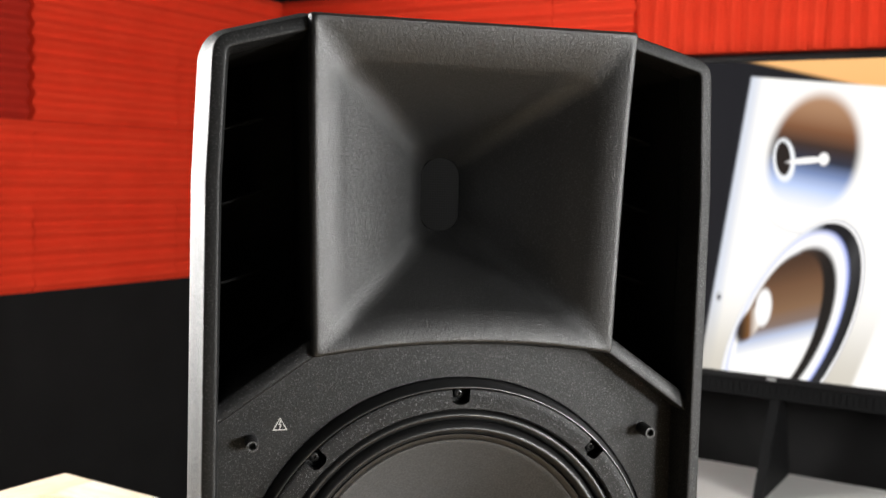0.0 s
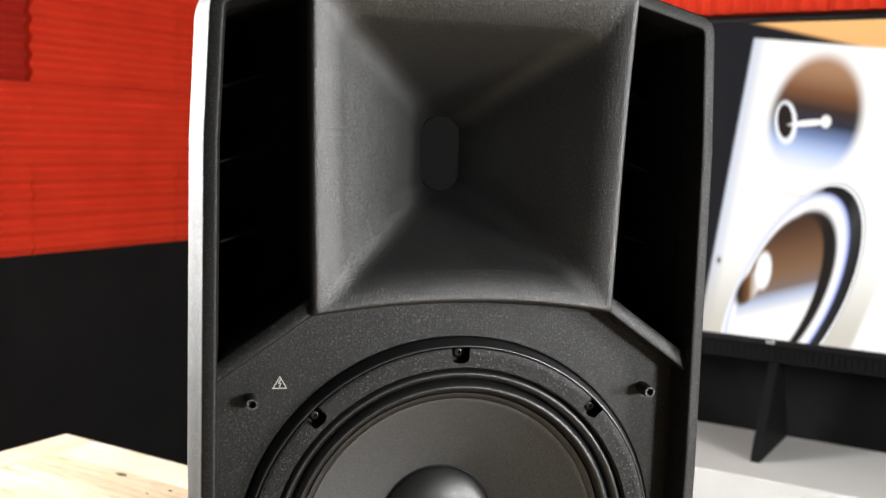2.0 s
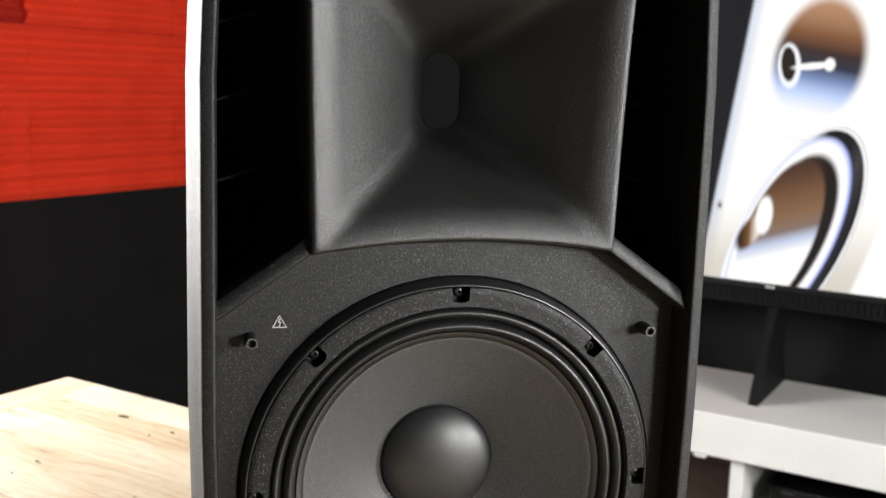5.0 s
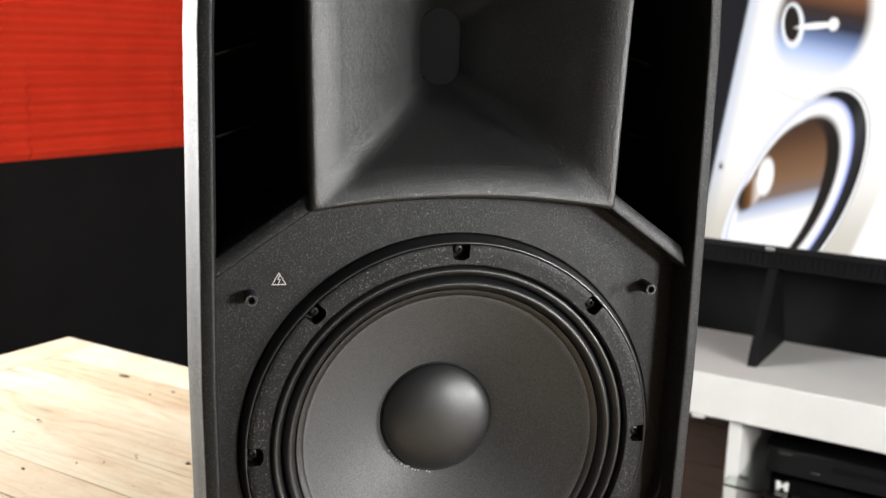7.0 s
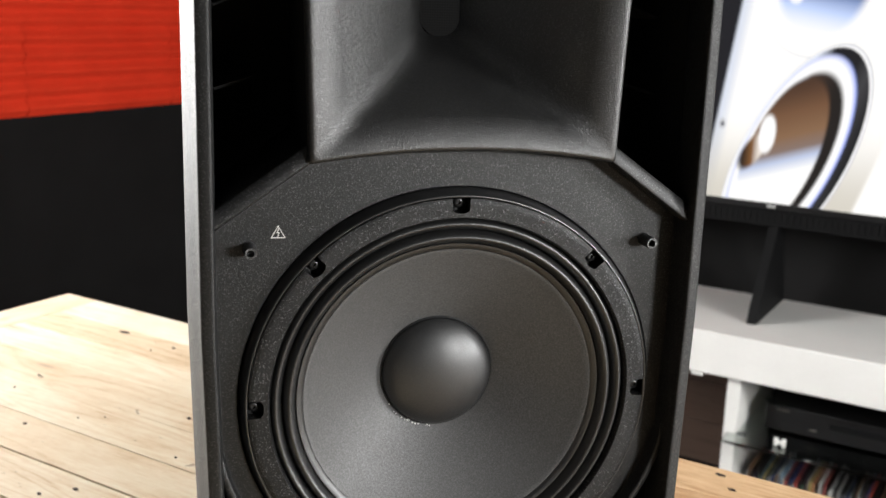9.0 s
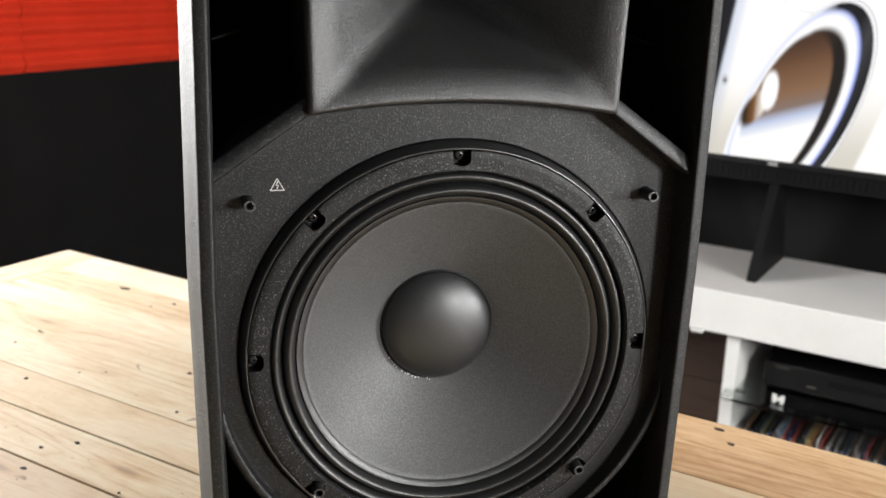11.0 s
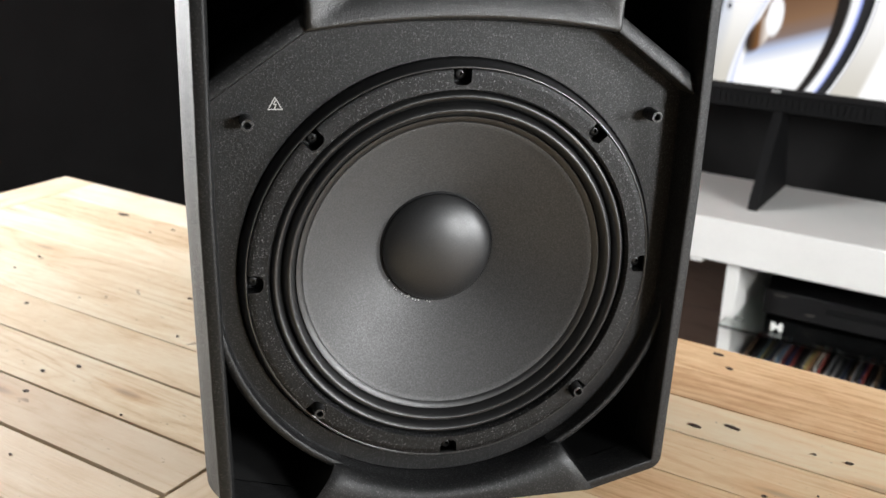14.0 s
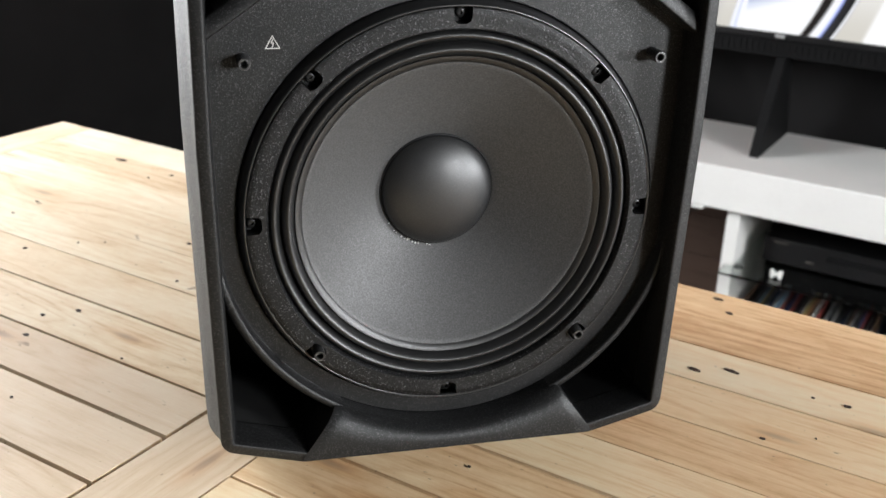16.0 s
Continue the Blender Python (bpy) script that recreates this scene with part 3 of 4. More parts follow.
# nail holes and dark knots worn into the boards
HOLES = [(-0.832, 0.412, 7.0, 2.2), (-0.738, 0.377, 2.6, 1.0), (-0.719, 0.404, 3.2, 1.5), (-0.781, 0.217, 3.0, 1.6), (-0.771, 0.171, 2.6, 1.0), (-0.511, 0.228, 4.0, 1.2), (-0.443, 0.139, 2.6, 1.0), (-0.659, 0.103, 4.0, 1.0), (-0.622, 0.151, 1.6, 1.0), (-0.597, 0.171, 1.6, 1.0), (-0.494, -0.004, 3.4, 1.2), (-0.472, 0.024, 4.0, 1.3), (-0.470, -0.043, 4.0, 1.4), (-0.355, -0.023, 2.2, 1.0), (0.231, 0.293, 2.0, 1.3), (0.262, 0.295, 4.0, 1.4), (0.151, 0.299, 4.5, 2.4), (0.119, 0.281, 4.5, 2.2), (0.109, 0.429, 4.0, 1.6), (0.088, 0.458, 4.0, 2.2), (-0.191, -0.065, 4.0, 1.6), (0.017, 0.011, 2.4, 1.0), (0.210, 0.194, 3.0, 1.2), (0.250, 0.221, 1.6, 1.0), (-0.380, -0.129, 2.5, 1.0)]
nail_rng = random.Random(9)
for a, b, r, long in HOLES:
    k = 0.72 * r / 1000
    ring = []
    for i in range(12):
        t = 2 * math.pi * i / 12
        q = k * (0.8 + 0.35 * nail_rng.random())
        ring.append((q * long * math.cos(t), q * 0.8 * math.sin(t)))
    bm = loft(bmesh.new(), [[(px, py, -0.002) for px, py in ring], [(px, py, 0.0009) for px, py in ring], [(px * 0.6, py * 0.6, 0.0007) for px, py in ring]], cap_last=True)
    ob = part("knot_hole", bm, KNOT, table)
    ob.matrix_basis = tin @ pose(a, b, 0, 0, 0, nail_rng.uniform(-12, 12))


# ---------------------------------------------------------------- the loudspeaker
BASE = (0.0, 0.15, TABLE_Z)
SH = (0.0, -BASE[1], Z - TABLE_Z)        # from woofer-centred places to the thing's own
speaker = thing("loudspeaker", pose(*BASE), "black moulded plastic two-way loudspeaker without its grille, standing on the table", "loudspeaker")


def sp(name, bm, material, parent=speaker, label="", smooth=40):
    return part(name, bm, material, parent, label, smooth, SH)


half = [(0.118, 0.4135, 0.006), (0.1805, 0.3965, 0.016), (0.1845, 0.30, 0), (0.1850, 0.06, 0), (0.1795, -0.1760, 0.014), (0.117, -0.1925, 0.02)]
corners = [(-x, z, r) for x, z, r in half] + [(x, z, r) for x, z, r in reversed(half)]
OUTER = rounded(corners, 8)


def ring_at(y, d, drop=0.0, sx=1.0, sz=1.0):
    out = []
    for x, z in inset(OUTER, d):
        if z < -0.1:
            z -= drop
        out.append((x * sx, y, 0.10 + (z - 0.10) * sz))
    return out


# shell: from inside the rim, over its rounded front, out to the flared side, and back
bm = loft(bmesh.new(), [ring_at(*r) for r in (
    (0.012, 0.0119), (-0.012, 0.0106), (-0.0162, 0.0102), (-0.0176, 0.0096), (-0.0181, 0.0087), (-0.0180, 0.0076), (-0.0169, 0.0018), (-0.0163, 0.0008), (-0.0150, 0.0002), (-0.0110, 0.0),
    (-0.004, -0.0012), (0.006, -0.0032, 0.002), (0.020, -0.0062, 0.006), (0.036, -0.0082, 0.012), (0.06, -0.0090, 0.017), (0.10, -0.0085, 0.018), (0.16, -0.007, 0.018, 0.97),
    (0.24, -0.006, 0.018, 0.86, 0.99), (0.32, -0.004, 0.018, 0.70, 0.975), (0.345, 0.006, 0.016, 0.66, 0.96))], cap_last=True)
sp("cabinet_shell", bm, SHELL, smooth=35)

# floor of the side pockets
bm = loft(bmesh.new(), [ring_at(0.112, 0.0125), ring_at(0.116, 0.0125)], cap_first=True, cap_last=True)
sp("pocket_floor", bm, SHADE_BLACK)
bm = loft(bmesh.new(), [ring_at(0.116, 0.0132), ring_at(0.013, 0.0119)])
sp("pocket_wall", bm, SHADE_BLACK, label="black plastic walls of the side pockets, darkened for shade")

# baffle: a plate with a round hole for the woofer
def reach(angle):
    """How far the baffle goes from the woofer's centre at an angle."""
    c, s = math.cos(angle), math.sin(angle)
    if s < 0:
        return min(0.174, 0.1745 / max(abs(c), 1e-6))
    best = 0.1745 / max(abs(c), 1e-6)
    for _ in range(12):
        x = min(best * abs(c), 0.1115)
        best = min(0.1745 / max(abs(c), 1e-6), (0.1805 + 0.009 * (1 - (x / 0.1115) ** 2)) / max(s, 1e-6))
    # diagonal below the strut
    k = (0.180 - 0.136) / (0.1745 - 0.110)
    best = min(best, (0.180 + k * 0.110) / (s + k * abs(c)))
    return best


angles = [2 * math.pi * i / 144 for i in range(144)]
bm = loft(bmesh.new(), [[(q * math.cos(a), y, q * math.sin(a)) for a in angles for q in [r if r else reach(a)]] for r, y in ((0, 0.020), (0, 0.0106), (0, 0.0100), (0.1606, 0.0100), (0.1598, 0.0108), (0.1590, 0.03))])
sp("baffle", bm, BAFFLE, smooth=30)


def lip(a0, a1):
    """The raised edge round the woofer's lower half; it sinks into the baffle above and ends square at the chin."""
    prof = [(0.1736, 0.0103), (0.1744, 0.0096), (0.1746, -0.0008), (0.1750, -0.0022), (0.1760, -0.0030), (0.1785, -0.0029), (0.1806, -0.0016), (0.1820, 0.0012), (0.1826, 0.006), (0.183, 0.113)]
    rings, steps = [], 44
    for i in range(steps + 1):
        t = i / steps
        a = radians(a0 + (a1 - a0) * t)
        fade = min(1.0, (1 - t) / 0.30)
        fade = fade * fade * (3 - 2 * fade)
        rings.append([(r * math.cos(a), 0.0104 + (y - 0.0104) * fade if y < 0.0104 else y, r * math.sin(a)) for r, y in prof])
    bm = loft(bmesh.new(), rings, close=False)
    bm.faces.new([bm.verts.new(p) for p in rings[0]])
    return bm


for a0, a1 in ((241, 178), (299, 362)):
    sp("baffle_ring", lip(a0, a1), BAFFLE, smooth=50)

# chin: the rim's front runs up between the lower pockets and rolls over into the woofer's well
CHIN = [(0.0, 0.0104), (0.003, 0.0040), (0.010, -0.0010), (0.03, -0.0052), (0.07, -0.0090), (0.13, -0.0124), (0.20, -0.0146), (0.29, -0.0163), (0.40, -0.0175), (0.55, -0.0183), (0.75, -0.0187), (1.0, -0.0188)]
rows = []
for t, y in CHIN:
    row = []
    for u in range(-24, 25):
        q = u / 24
        a = radians(-90 + 31 * q)
        x0, z0 = 0.1746 * math.cos(a), 0.1746 * math.sin(a)
        x1, z1 = 0.119 * q, -0.1898 + 0.0056 * max(0.0, abs(q) - 0.55) ** 2
        drop = 0.0040 * max(0.0, (abs(q) - 0.93) / 0.07) ** 2
        row.append((x0 + (x1 - x0) * t, y + drop * (1 - t), z0 + (z1 - z0) * t))
    rows.append(row)
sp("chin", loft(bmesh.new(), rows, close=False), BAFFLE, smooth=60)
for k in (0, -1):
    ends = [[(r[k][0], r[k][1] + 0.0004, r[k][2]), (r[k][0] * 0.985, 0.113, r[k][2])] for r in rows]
    sp("pocket_end", loft(bmesh.new(), ends, close=False), SHADE_BLACK)


# horn: outer block, rounded mouth, flared walls down to the throat
def horn_ring(y, hw_top, hw_bot, z_top, z_bot, r, arc, push=0.0, count=22):
    pts = [(-hw_top, z_top, r), (-hw_bot, z_bot, r), (hw_bot, z_bot, r), (hw_top, z_top, r)]
    ring = []
    for i in range(4):
        x, z, rr = pts[i]
        p, a, b = Vector((x, z)), Vector(pts[i - 1][:2]), Vector(pts[(i + 1) % 4][:2])
        u, v = (a - p).normalized(), (b - p).normalized()
        q = rr / math.tan(u.angle(v) / 2)
        p0, p1 = p + u * q, p + v * q
        for s in range(9):
            t = s / 8
            w = p0 * (1 - t) ** 2 + p * 2 * t * (1 - t) + p1 * t * t
            ring.append((w.x, w.y))
        nx = pts[(i + 1) % 4]
        pn_, un = Vector(nx[:2]), (p - Vector(nx[:2])).normalized()
        vn = (Vector(pts[(i + 2) % 4][:2]) - pn_).normalized()
        q2 = nx[2] / math.tan(un.angle(vn) / 2)
        e = pn_ + un * q2
        for s in range(1, count):
            w = p1.lerp(e, s / count)
            ring.append((w.x, w.y))
    return [(x, y - push * max(0.0, (z - 0.19) / 0.226) ** 3, z + (arc * (1 - (x / max(hw_bot, 1e-6)) ** 2) if z < (z_top + z_bot) / 2 and abs(x) < hw_bot else 0)) for x, z in ring]


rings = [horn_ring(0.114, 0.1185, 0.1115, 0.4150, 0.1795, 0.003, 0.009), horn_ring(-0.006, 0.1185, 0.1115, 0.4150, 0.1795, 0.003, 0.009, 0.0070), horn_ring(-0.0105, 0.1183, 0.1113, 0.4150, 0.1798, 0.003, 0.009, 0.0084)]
sp("horn_block", loft(bmesh.new(), rings), SHADE_BLACK, smooth=50)
# rounded lip first, broad along the top, then nearly straight walls down to the throat
EDGE = ((0.0, -0.0105, 0.0084), (0.0004, -0.0130, 0.0088), (0.0011, -0.0148, 0.0092), (0.0021, -0.0160, 0.0096), (0.0033, -0.0166, 0.0098))
rings = [horn_ring(y, 0.1183 - d, 0.1113 - d, 0.4150 - 0.7 * d, 0.1798 + 0.9 * d, 0.003 + 0.4 * d, 0.009, push) for d, y, push in EDGE]
FIRST, LIP, SIDE, TOP, LOW, ROLL = radians(12), radians(42), 0.0460, 0.0600, 0.0480, 0.0480
lip_d, lip_y = math.sin(LIP) - math.sin(FIRST), math.cos(FIRST) - math.cos(LIP)
for i in range(13):
    a = FIRST + (LIP - FIRST) * i / 12
    d, deep = math.sin(a) - math.sin(FIRST), math.cos(FIRST) - math.cos(a)
    rings.append(horn_ring(-0.0168 + ROLL * deep, 0.1138 - SIDE * d, 0.1068 - SIDE * d, 0.4122 - TOP * d, 0.1836 + LOW * d, 0.0036 + 0.0134 * (i / 12) ** 0.7, 0.009 - 0.002 * i / 12, 0.0100 - 0.0020 * d))
ht0, hb0, zt0, zb0, y0 = 0.1138 - SIDE * lip_d, 0.1068 - SIDE * lip_d, 0.4122 - TOP * lip_d, 0.1836 + LOW * lip_d, -0.0168 + ROLL * lip_y
M, THROAT = 24, 0.085
for i in range(1, M + 1):
    t = i / M
    g = 0.72 * (1 - t) + 0.28 * (1 - t) ** 3
    gz = 0.80 * (1 - t) + 0.20 * (1 - t) ** 3
    y = y0 + (THROAT - y0) * t
    rings.append(horn_ring(y, 0.0155 + (ht0 - 0.0155) * g, 0.0155 + (hb0 - 0.0155) * g, 0.322 + (zt0 - 0.322) * gz, 0.264 + (zb0 - 0.264) * gz, 0.017 - 0.002 * t, 0.007 * (1 - t) ** 2, 0.0084 * (1 - t) ** 3))
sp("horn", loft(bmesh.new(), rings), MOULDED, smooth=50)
# dark joint between horn and baffle
bm = bmesh.new()
arc = [-0.1105 + 0.221 * i / 40 for i in range(41)]
loft(bm, [[(x, y, 0.1794 + 0.009 * (1 - (x / 0.1115) ** 2) - d) for x in arc] for y, d in ((-0.0035, -0.001), (-0.0040, 0.0013), (0.012, 0.0013))], close=False)
sp("joint", bm, SHADE_BLACK)
# throat grille
oval = [(0.0160 * math.cos(a), THROAT - 0.0005, 0.293 + 0.0135 * (1 if math.sin(a) >= 0 else -1) + 0.0157 * math.sin(a)) for a in [2 * math.pi * (i + 0.5) / 40 for i in range(40)]]
bm = loft(bmesh.new(), [oval, [(x, y + 0.003, z) for x, y, z in oval]], cap_first=True, cap_last=True)
sp("throat_grille", bm, PERF, label="fine perforated metal grille in the horn throat")


def strut(side):
    """The chamfered rib from the horn's lower corner to the rim."""
    a, b = Vector((side * 0.1085, 0.1800)), Vector((side * 0.1735, 0.1340))
    along = (b - a).normalized()
    perp = Vector((-along.y, along.x))
    if perp.y < 0:
        perp = -perp
    prof = [(0.0, 0.016), (0.0004, -0.0085), (0.0016, -0.0102), (0.0030, -0.0104), (0.0108, -0.0078), (0.0117, -0.0066), (0.0122, -0.0040), (0.0122, 0.113)]
    rings = []
    for p in (a - along * 0.004, b):
        rings.append([((p + perp * d).x, y, (p + perp * d).y) for d, y in prof])
    return loft(bmesh.new(), rings, close=False)


for side in (-1, 1):
    sp("strut", strut(side), BAFFLE, smooth=40)
    for z in (0.337, 0.282, 0.223):
        bm = bmesh.new()
        box(bm, min(side * 0.1705, side * 0.14), max(side * 0.1705, side * 0.14), 0.062, 0.112, z, z + 0.002)
        bmesh.ops.rotate(bm, cent=Vector((side * 0.17, 0.05, z)), matrix=Matrix.Rotation(radians(18 * side), 3, "Y"), verts=bm.verts)
        sp("rib", bm, SHADE_BLACK)


def post(x, z, y_base, y_tip, r=0.0042):
    """A hollow post for the grille's plug."""
    return lathe(bmesh.new(), [(r * 1.15, y_base), (r * 1.02, y_tip + 0.001), (r * 0.95, y_tip), (r * 0.66, y_tip), (r * 0.58, y_tip + 0.0008), (r * 0.55, y_tip + 0.006), (0.0002, y_tip + 0.006)], 20, centre=(x, z))


for x, z, y0, y1 in ((-0.1500, 0.1172, 0.011, -0.0060), (0.1487, 0.1173, 0.011, -0.0060), (-0.1032, -0.1041, 0.003, -0.0095), (0.1037, -0.1040, 0.003, -0.0095)):
    sp("grille_post", post(x, z, y0, y1), MOULDED, label="small hollow black post for the missing grille")

# printed warning triangle
bm = bmesh.new()
tri = [(-0.1348, 0.1246), (-0.1252, 0.1246), (-0.1300, 0.1330)]


def stroke(bm, p, q, w, y=0.0094):
    p, q = Vector(p), Vector(q)
    d = (q - p).normalized()
    s = Vector((-d.y, d.x)) * w / 2
    pts = [p - s - d * w / 2, q - s + d * w / 2, q + s + d * w / 2, p + s - d * w / 2]
    loft(bm, [[(v.x, y, v.y) for v in pts], [(v.x, y + 0.0006, v.y) for v in pts]], cap_first=True, cap_last=True)


for i in range(3):
    stroke(bm, tri[i], tri[(i + 1) % 3], 0.0006)
stroke(bm, (-0.1294, 0.1312), (-0.1308, 0.1284), 0.0007)
stroke(bm, (-0.1308, 0.1284), (-0.1293, 0.1281), 0.0006)
stroke(bm, (-0.1293, 0.1281), (-0.1302, 0.1256), 0.0007)
sp("warning_triangle", bm, PRINT, label="small pale printed high-voltage warning triangle")

# rubber feet
for x in (-0.13, 0.13):
    for y in (0.075, 0.285):
        bm = bmesh.new()
        bmesh.ops.create_cone(bm, cap_ends=True, segments=20, radius1=0.014, radius2=0.016, depth=0.018, matrix=Matrix.Translation((x * (1 if y < 0.2 else 0.72), y, -0.213)))
        sp("foot", bm, RUBBER)

# woofer
SCREWS = [0, 45, 90, 135, 180, 225, 270, 315]
sp_basket = [(0.1592, 0.014), (0.1590, 0.0095), (0.1556, 0.0012), (0.1550, 0.0003), (0.1542, 0.0), (0.1536, 0.0004), (0.1533, 0.0030)]
prof = [(0.1534, 0.0040), (0.1531, -0.0006), (0.1526, -0.0010), (0.1480, -0.0011), (0.1432, -0.0010), (0.1390, -0.0010), (0.1378, 0.0006), (0.1372, 0.004), (0.1370, 0.012)]
samples = []
for s in SCREWS:
    for d in (-2.55, -2.5, -1.6, -0.8, 0, 0.8, 1.6, 2.5, 2.55):
        samples.append(s + d)
    for i in range(1, 20):
        samples.append(s + 2.55 + 39.9 * i / 20)
samples = sorted(set(round(a % 360, 3) for a in samples))
rings = []
for a in samples:
    off = min(abs((a - s + 180) % 360 - 180) for s in SCREWS)
    inner = 0.1443 - 0.0025 * math.sqrt(max(0, 1 - (off / 2.5) ** 2))
    row = []
    for r, y in prof:
        if off <= 2.51 and 0.140 < r < 0.1535:
            y = 0.010
            if r < 0.1440:
                r = inner
        row.append((r * math.cos(radians(a)), y, r * math.sin(radians(a))))
        if off <= 2.51 and abs(r - inner) < 1e-6:
            row.append((inner * math.cos(radians(a)), -0.001, inner * math.sin(radians(a))))
        elif off > 2.51 and abs(r - 0.1432) < 1e-6:
            row.append(((r - 0.0001) * math.cos(radians(a)), -0.001, (r - 0.0001) * math.sin(radians(a))))
    rings.append(row)
rings.append(rings[0])
bm = loft(bmesh.new(), rings, close=False)
bmesh.ops.remove_doubles(bm, verts=bm.verts, dist=1e-6)
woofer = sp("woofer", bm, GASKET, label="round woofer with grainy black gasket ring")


def wp(name, bm, material, label="", smooth=60):
    return part(name, bm, material, woofer, label, smooth, SH)


wp("basket_rim", lathe(bmesh.new(), sp_basket, 160), BASKET, "smooth black metal rim")
prof = [(0.1396, 0.012), (0.1388, 0.0095)]
for i in range(61):
    t = i / 60
    r = 0.1383 - 0.0200 * t
    bend = abs(math.sin(2 * math.pi * t)) ** 0.8
    prof.append((r, 0.0098 - 0.0082 * bend))
prof += [(0.1176, 0.0082), (0.1165, 0.0084), (0.1136, 0.0100), (0.1118, 0.0124)]
wp("surround", lathe(bmesh.new(), prof, 160), RUBBER)
prof = [(0.1132, 0.0116), (0.1126, 0.0108), (0.1118, 0.0110)]
for i in range(1, 25):
    t = i / 24
    prof.append((0.1118 - 0.0720 * t, 0.0110 + 0.0535 * (t ** 0.95)))
wp("cone", lathe(bmesh.new(), prof, 160), CONE, "dark grey paper cone")
prof = [(0.0468, 0.0630), (0.0462, 0.0592), (0.0454, 0.0586), (0.0447, 0.0594)]
for i in range(1, 22):
    t = i / 21
    prof.append((0.0446 * math.cos(t * math.pi / 2) + 0.0001, 0.0594 - 0.0185 * math.sin(t * math.pi / 2)))
wp("dust_cap", lathe(bmesh.new(), prof, 96), CAP, "domed dark dust cap")
glue_rng = random.Random(3)
for k in range(14):
    a = radians(glue_rng.choice((218, 226, 234, 240, 250, 262)) + glue_rng.uniform(-4, 4))
    bm = bmesh.new()
    bmesh.ops.create_icosphere(bm, subdivisions=1, radius=glue_rng.uniform(0.0005, 0.0010))
    r = 0.0468 + glue_rng.uniform(-0.0006, 0.0010)
    bmesh.ops.translate(bm, vec=Vector((r * math.cos(a), 0.0590, r * math.sin(a))), verts=bm.verts)
    wp("glue_bead", bm, GLUE)
for s in SCREWS:
    a = radians(s)
    x, z = 0.1488 * math.cos(a), 0.1488 * math.sin(a)
    wp("screw", lathe(bmesh.new(), [(0.0040, 0.0110), (0.0038, 0.0072), (0.0030, 0.0064), (0.0016, 0.0062), (0.0014, 0.0085), (0.0001, 0.0085)], 16, centre=(x, z)), STEEL)


# ---------------------------------------------------------------- television and its stand
TVX = -0.21
tv = thing("television", ROOM @ pose(TVX, 1.87, Z - 0.425), "large black-framed television showing a white loudspeaker on its lit screen", "television")
LOW, HIGH, WID = 0.2715, 0.425 + 0.598, 0.652
box_part("housing", (-WID - 0.012, WID + 0.012, -0.012, 0.045, LOW - 0.055, HIGH + 0.012), BLACK_GLOSS, tv, bevel=0.004)
box_part("bezel", (-WID - 0.014, WID + 0.014, -0.024, -0.0125, HIGH, HIGH + 0.0125), BLACK_GLOSS, tv, bevel=0.002)
for x in (-1, 1):
    box_part("bezel", (min(x * WID, x * (WID + 0.014)), max(x * WID, x * (WID + 0.014)), -0.024, -0.0125, LOW, HIGH), BLACK_GLOSS, tv, bevel=0.002)
box_part("bezel", (-WID - 0.014, WID + 0.014, -0.024, -0.0125, LOW - 0.014, LOW), BLACK_GLOSS, tv, bevel=0.002)
box_part("lower_frame", (-WID - 0.014, WID + 0.014, -0.022, -0.0125, LOW - 0.055, LOW - 0.0145), BLACK_MATT, tv, bevel=0.002)
for i in range(90):
    x = -WID + (2 * WID) * (i + 0.5) / 90
    bm = box(bmesh.new(), x - 0.0045, x + 0.0045, -0.0245, -0.0221, LOW - 0.046, LOW - 0.018)
    part("vent_slat", bm, BLACK_MATT, tv)
box_part("badge", (-0.011, 0.011, -0.0262, -0.0242, LOW - 0.0105, LOW - 0.0025), GREY_METAL, tv, "small pale metal badge", bevel=0.0008)
bm = bmesh.new()
loft(bm, [[(-WID, -0.013, LOW), (WID, -0.013, LOW), (WID, -0.013, HIGH), (-WID, -0.013, HIGH)], [(-WID, -0.0122, LOW), (WID, -0.0122, LOW), (WID, -0.0122, HIGH), (-WID, -0.0122, HIGH)]], cap_first=True, cap_last=True)
part("screen", bm, SCREEN, tv, "lit screen with a close view of a white loudspeaker")
# stand: one upright fin and a cross bar
bm = loft(bmesh.new(), [[(x, -0.140, 0.0), (x, 0.130, 0.0), (x, 0.040, LOW - 0.05), (x, -0.012, LOW - 0.05), (x, -0.128, 0.03)] for x in (-0.010, 0.012)], cap_first=True, cap_last=True)
bmesh.ops.translate(bm, vec=Vector((0.008, 0, 0)), verts=bm.verts)
part("stand_fin", bm, BLACK_MATT, tv)

SZ = Z - 0.425
unit = thing("tv_unit", ROOM @ pose(0.1, 1.81, 0), "white laminate television unit with a thick top and open shelves", "tv unit")
box_part("top_board", (-0.85, 0.85, -0.195, 0.195, SZ - 0.102, SZ), WHITE, unit, bevel=0.0025)
for x in (-0.318, 0.55):
    box_part("side_panel", (x, x + 0.030, -0.170, 0.190, 0.030, SZ - 0.1025), WHITE, unit, bevel=0.0015)
box_part("base_board", (-0.318, 0.58, -0.185, 0.190, 0.0, 0.0295), WHITE, unit, bevel=0.0015)
box_part("back_panel", (-0.288, 0.55, 0.178, 0.188, 0.030, SZ - 0.1025), BLACK_MATT, unit, bevel=0.001)
box_part("bracket", (-0.400, -0.372, -0.19, -0.10, SZ - 0.112, SZ - 0.1022), WHITE, unit, bevel=0.001)
bm = box(bmesh.new(), -0.306, 0.60, -0.228, 0.150, Z - 0.671, Z - 0.665, 0.0015)
shelf = part("glass_shelf", bm, GLASS, unit, "clear glass shelf with greenish edge")
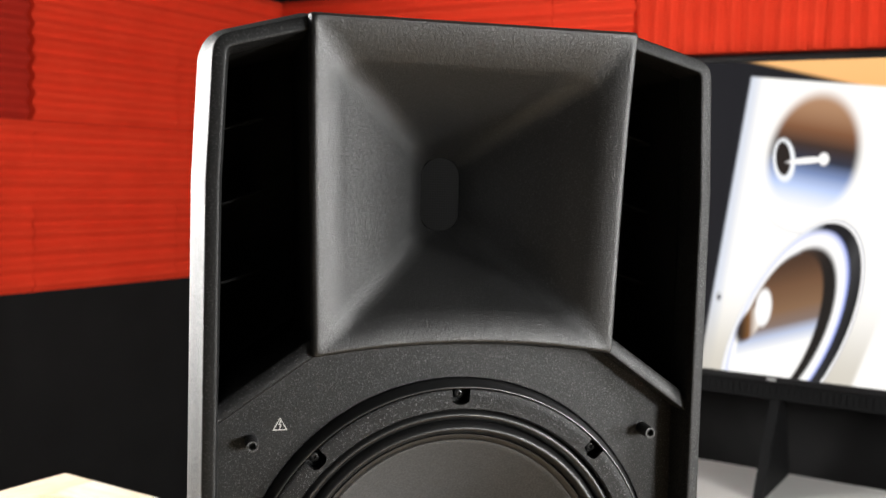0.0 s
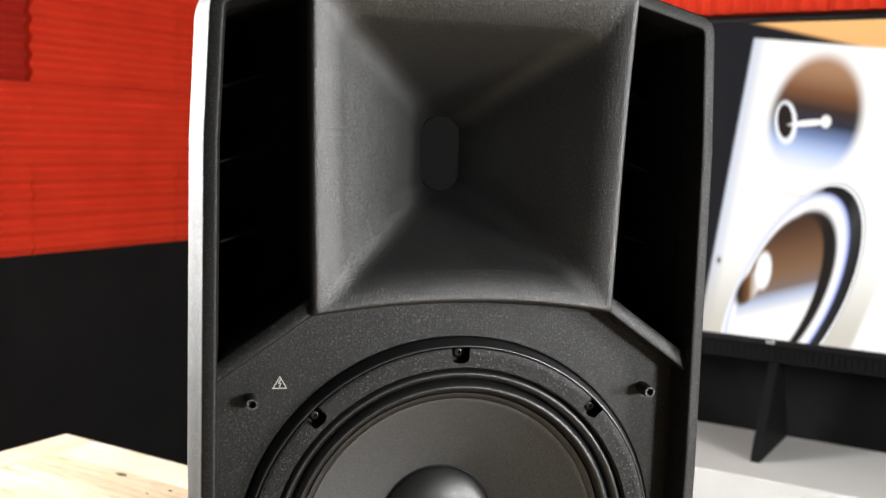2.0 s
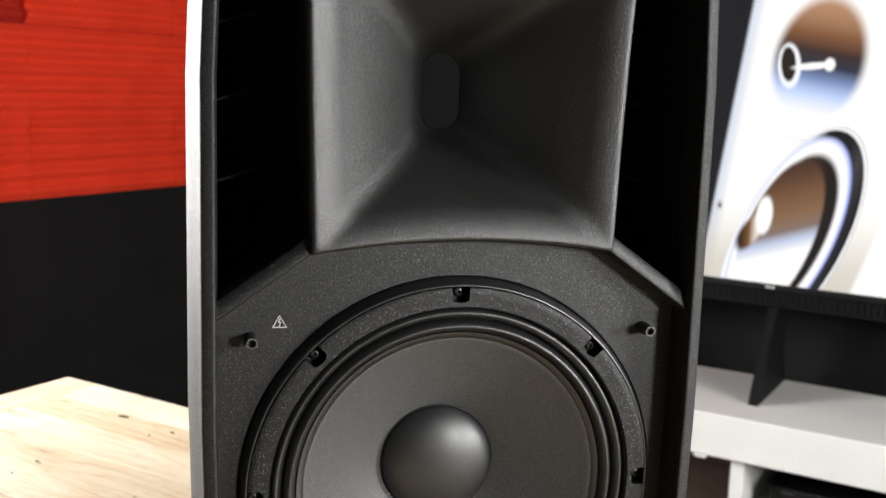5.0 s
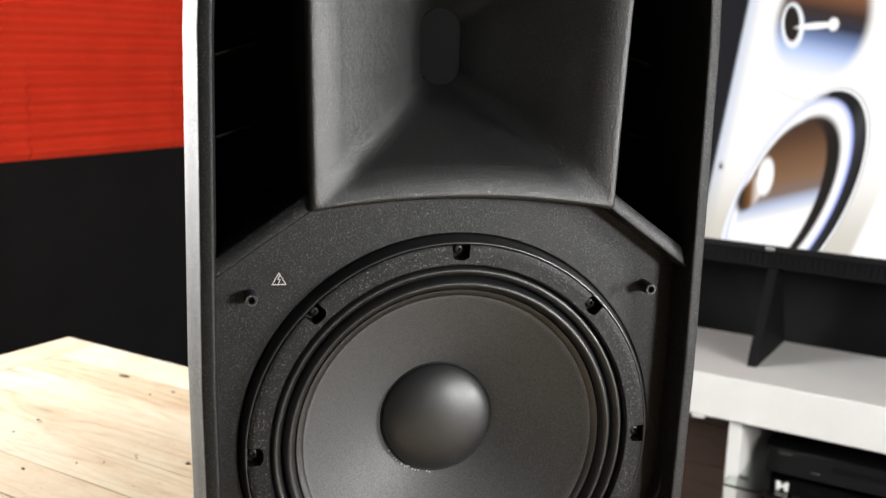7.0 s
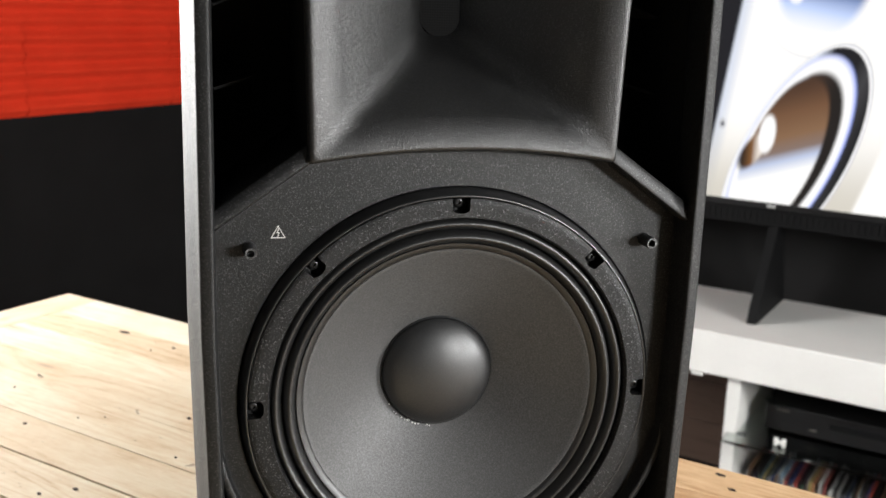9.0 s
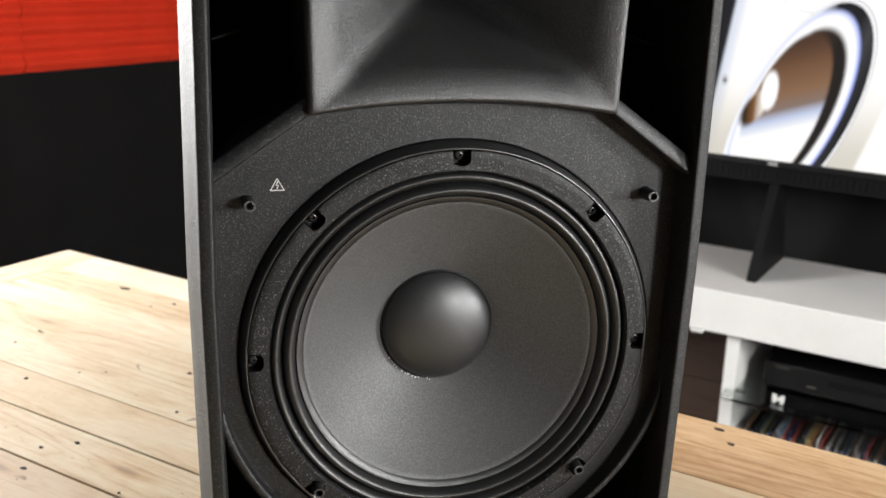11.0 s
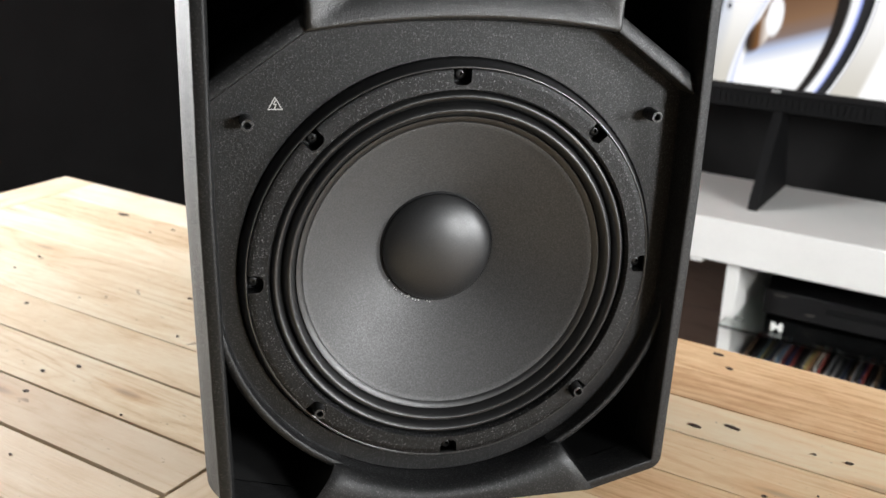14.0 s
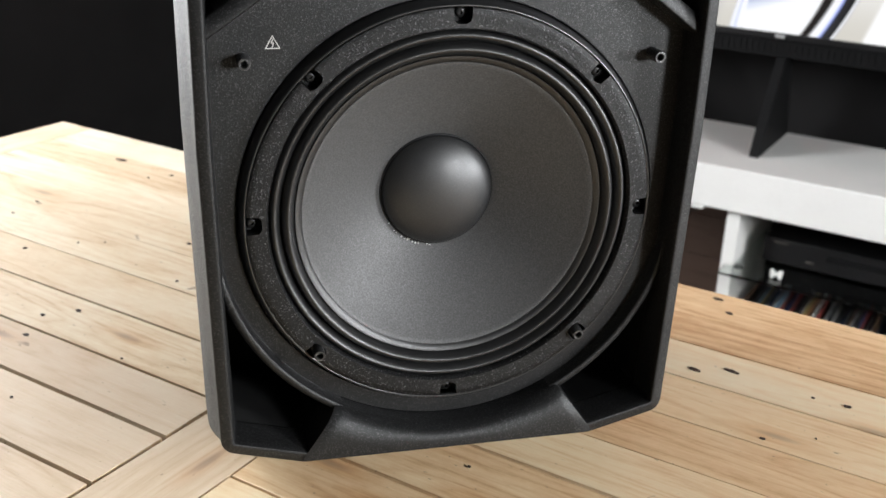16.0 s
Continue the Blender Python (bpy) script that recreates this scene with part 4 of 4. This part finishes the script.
for x in (-0.276, 0.54):
    for y in (-0.16, 0.1):
        box_part("shelf_support", (x - 0.0115, x + 0.0095, y, y + 0.012, Z - 0.679, Z - 0.6715), STEEL, unit, bevel=0.001)

deck = thing("disc_player", ROOM @ pose(0.075, 1.80, Z - 0.665), "black disc player on the glass shelf", "disc player")
box_part("case", (-0.215, 0.215, -0.085, 0.15, 0.006, 0.062), BLACK_MATT, deck, bevel=0.003)
box_part("front_panel", (-0.215, 0.215, -0.092, -0.0855, 0.004, 0.064), BLACK_GLOSS, deck, bevel=0.002)
box_part("disc_tray", (-0.07, 0.07, -0.0945, -0.0923, 0.034, 0.048), BLACK_MATT, deck, bevel=0.0008)
for x, z, w in ((-0.19, 0.053, 0.030), (-0.115, 0.020, 0.020)):
    box_part("marking", (x, x + w, -0.0932, -0.0922, z, z + 0.004), GREY_PLASTIC, deck, bevel=0)
for x in (-0.18, 0.18):
    for y in (-0.06, 0.12):
        box_part("foot", (x - 0.012, x + 0.012, y - 0.012, y + 0.012, 0.0, 0.0058), RUBBER, deck, bevel=0.001)
for k in range(4):
    box_part("button", (0.10 + 0.022 * k, 0.114 + 0.022 * k, -0.0945, -0.0923, 0.014, 0.020), STEEL, deck, bevel=0.0006)

plug = thing("white_adaptor", ROOM @ pose(-0.083, 1.622, Z - 0.665), "small white double plastic plug lying on the glass shelf", "plug")
for x in (-0.0090, 0.0090):
    bm = lathe(bmesh.new(), [(0.0001, -0.010), (0.0035, -0.0098), (0.0046, -0.008), (0.0044, 0.002), (0.0056, 0.004), (0.0050, 0.009), (0.0001, 0.0095)], 18)
    bmesh.ops.rotate(bm, cent=Vector((0, 0, 0)), matrix=Matrix.Rotation(radians(90), 3, "X"), verts=bm.verts)
    bmesh.ops.translate(bm, vec=Vector((x, 0, 0.0105)), verts=bm.verts)
    part("plug_body", bm, WHITE_PLASTIC, plug)
box_part("bridge", (-0.006, 0.006, -0.004, 0.004, 0.007, 0.014), WHITE_PLASTIC, plug, bevel=0.001)

# disc cases standing on the base board
case_rng = random.Random(21)
TONES = [("black", (0.012, 0.012, 0.013)), ("white", (0.45, 0.44, 0.42)), ("grey", (0.18, 0.18, 0.18)), ("dark blue", (0.02, 0.035, 0.10)), ("red", (0.26, 0.045, 0.035)),
         ("yellow", (0.28, 0.23, 0.08)), ("orange", (0.30, 0.14, 0.06)), ("dark green", (0.03, 0.08, 0.05)), ("brown", (0.12, 0.07, 0.04)), ("pale blue", (0.12, 0.19, 0.25))]
SPINES = {n: plain(n.replace(" ", "_") + "_spine", tuple(c * 0.85 for c in rgb), rgb, 0.4, 40, 200, 0) for n, rgb in TONES}
ORDER = 3 * ["white", "brown", "black", "dark blue", "black", "dark green", "pale blue", "yellow", "black", "grey", "dark blue", "brown", "grey", "pale blue", "white", "red", "black", "dark blue", "grey", "red",
         "black", "dark green", "black", "grey", "yellow", "orange", "black", "white", "grey", "red", "black", "white", "grey", "black", "white", "grey", "black", "grey", "dark blue", "white", "black", "brown", "grey", "white", "black", "dark blue", "red", "grey", "black"]
x = -0.170
for name in ORDER:
    if x > 0.56:
        break
    w = case_rng.choice((0.0036, 0.0042, 0.0052, 0.0066))
    h = case_rng.choice((0.164, 0.174, 0.174, 0.160))
    y = 1.705 + case_rng.uniform(-0.006, 0.006)
    case = thing("disc_case", ROOM @ pose(x + w / 2, y, 0.0297, 0, 0, case_rng.uniform(-1.2, 1.2)), name + " disc case upright in a row on the shelf", "disc case", "disc cases on the shelf")
    box_part("case_body", (-w / 2, w / 2, 0, 0.135, 0, h), SPINES[name], case, bevel=0.001)
    other = case_rng.choice([n for n, _ in TONES if n != name])
    box_part("spine_label", (-w / 2 + 0.0015, w / 2 - 0.0015, -0.0005, 0.0005, h * 0.35, h * case_rng.uniform(0.6, 0.85)), SPINES[other], case, bevel=0)
    x += w + 0.0010

# dark brown boards along the foot of the north wall
for k in range(4):
    bm = plank(W1 - W0 - 0.02, 0.118, 0.014)
    ob = part("wall_board", bm, FLOORING)
    ob.matrix_basis = ROOM @ pose(W0 + 0.01, N0, 0.02 + 0.12 * k) @ pose(0, 0, 0, 90, 0, 0) @ pose(0, 0, 0.0145)
    tagged(ob, "dark brown wooden board cladding the foot of the wall", "wall board", "boards on the wall", "structure")

# floor boards
floor = thing("floor", ROOM, "dark brown wooden floorboards", "floor", kind="structure")
box_part("subfloor", (W0, W1, S0, N0, -0.08, -0.0155), FLOORING, floor, bevel=0)
k = 0
y = S0
while y < N0 - 0.01:
    w = min(0.138, N0 - y - 0.001)
    ob = part("floorboard", plank(W1 - W0 - 0.002, w - 0.002, 0.0148), FLOORING, floor)
    ob.matrix_basis = pose(W0 + 0.001, y, 0)
    y += 0.138
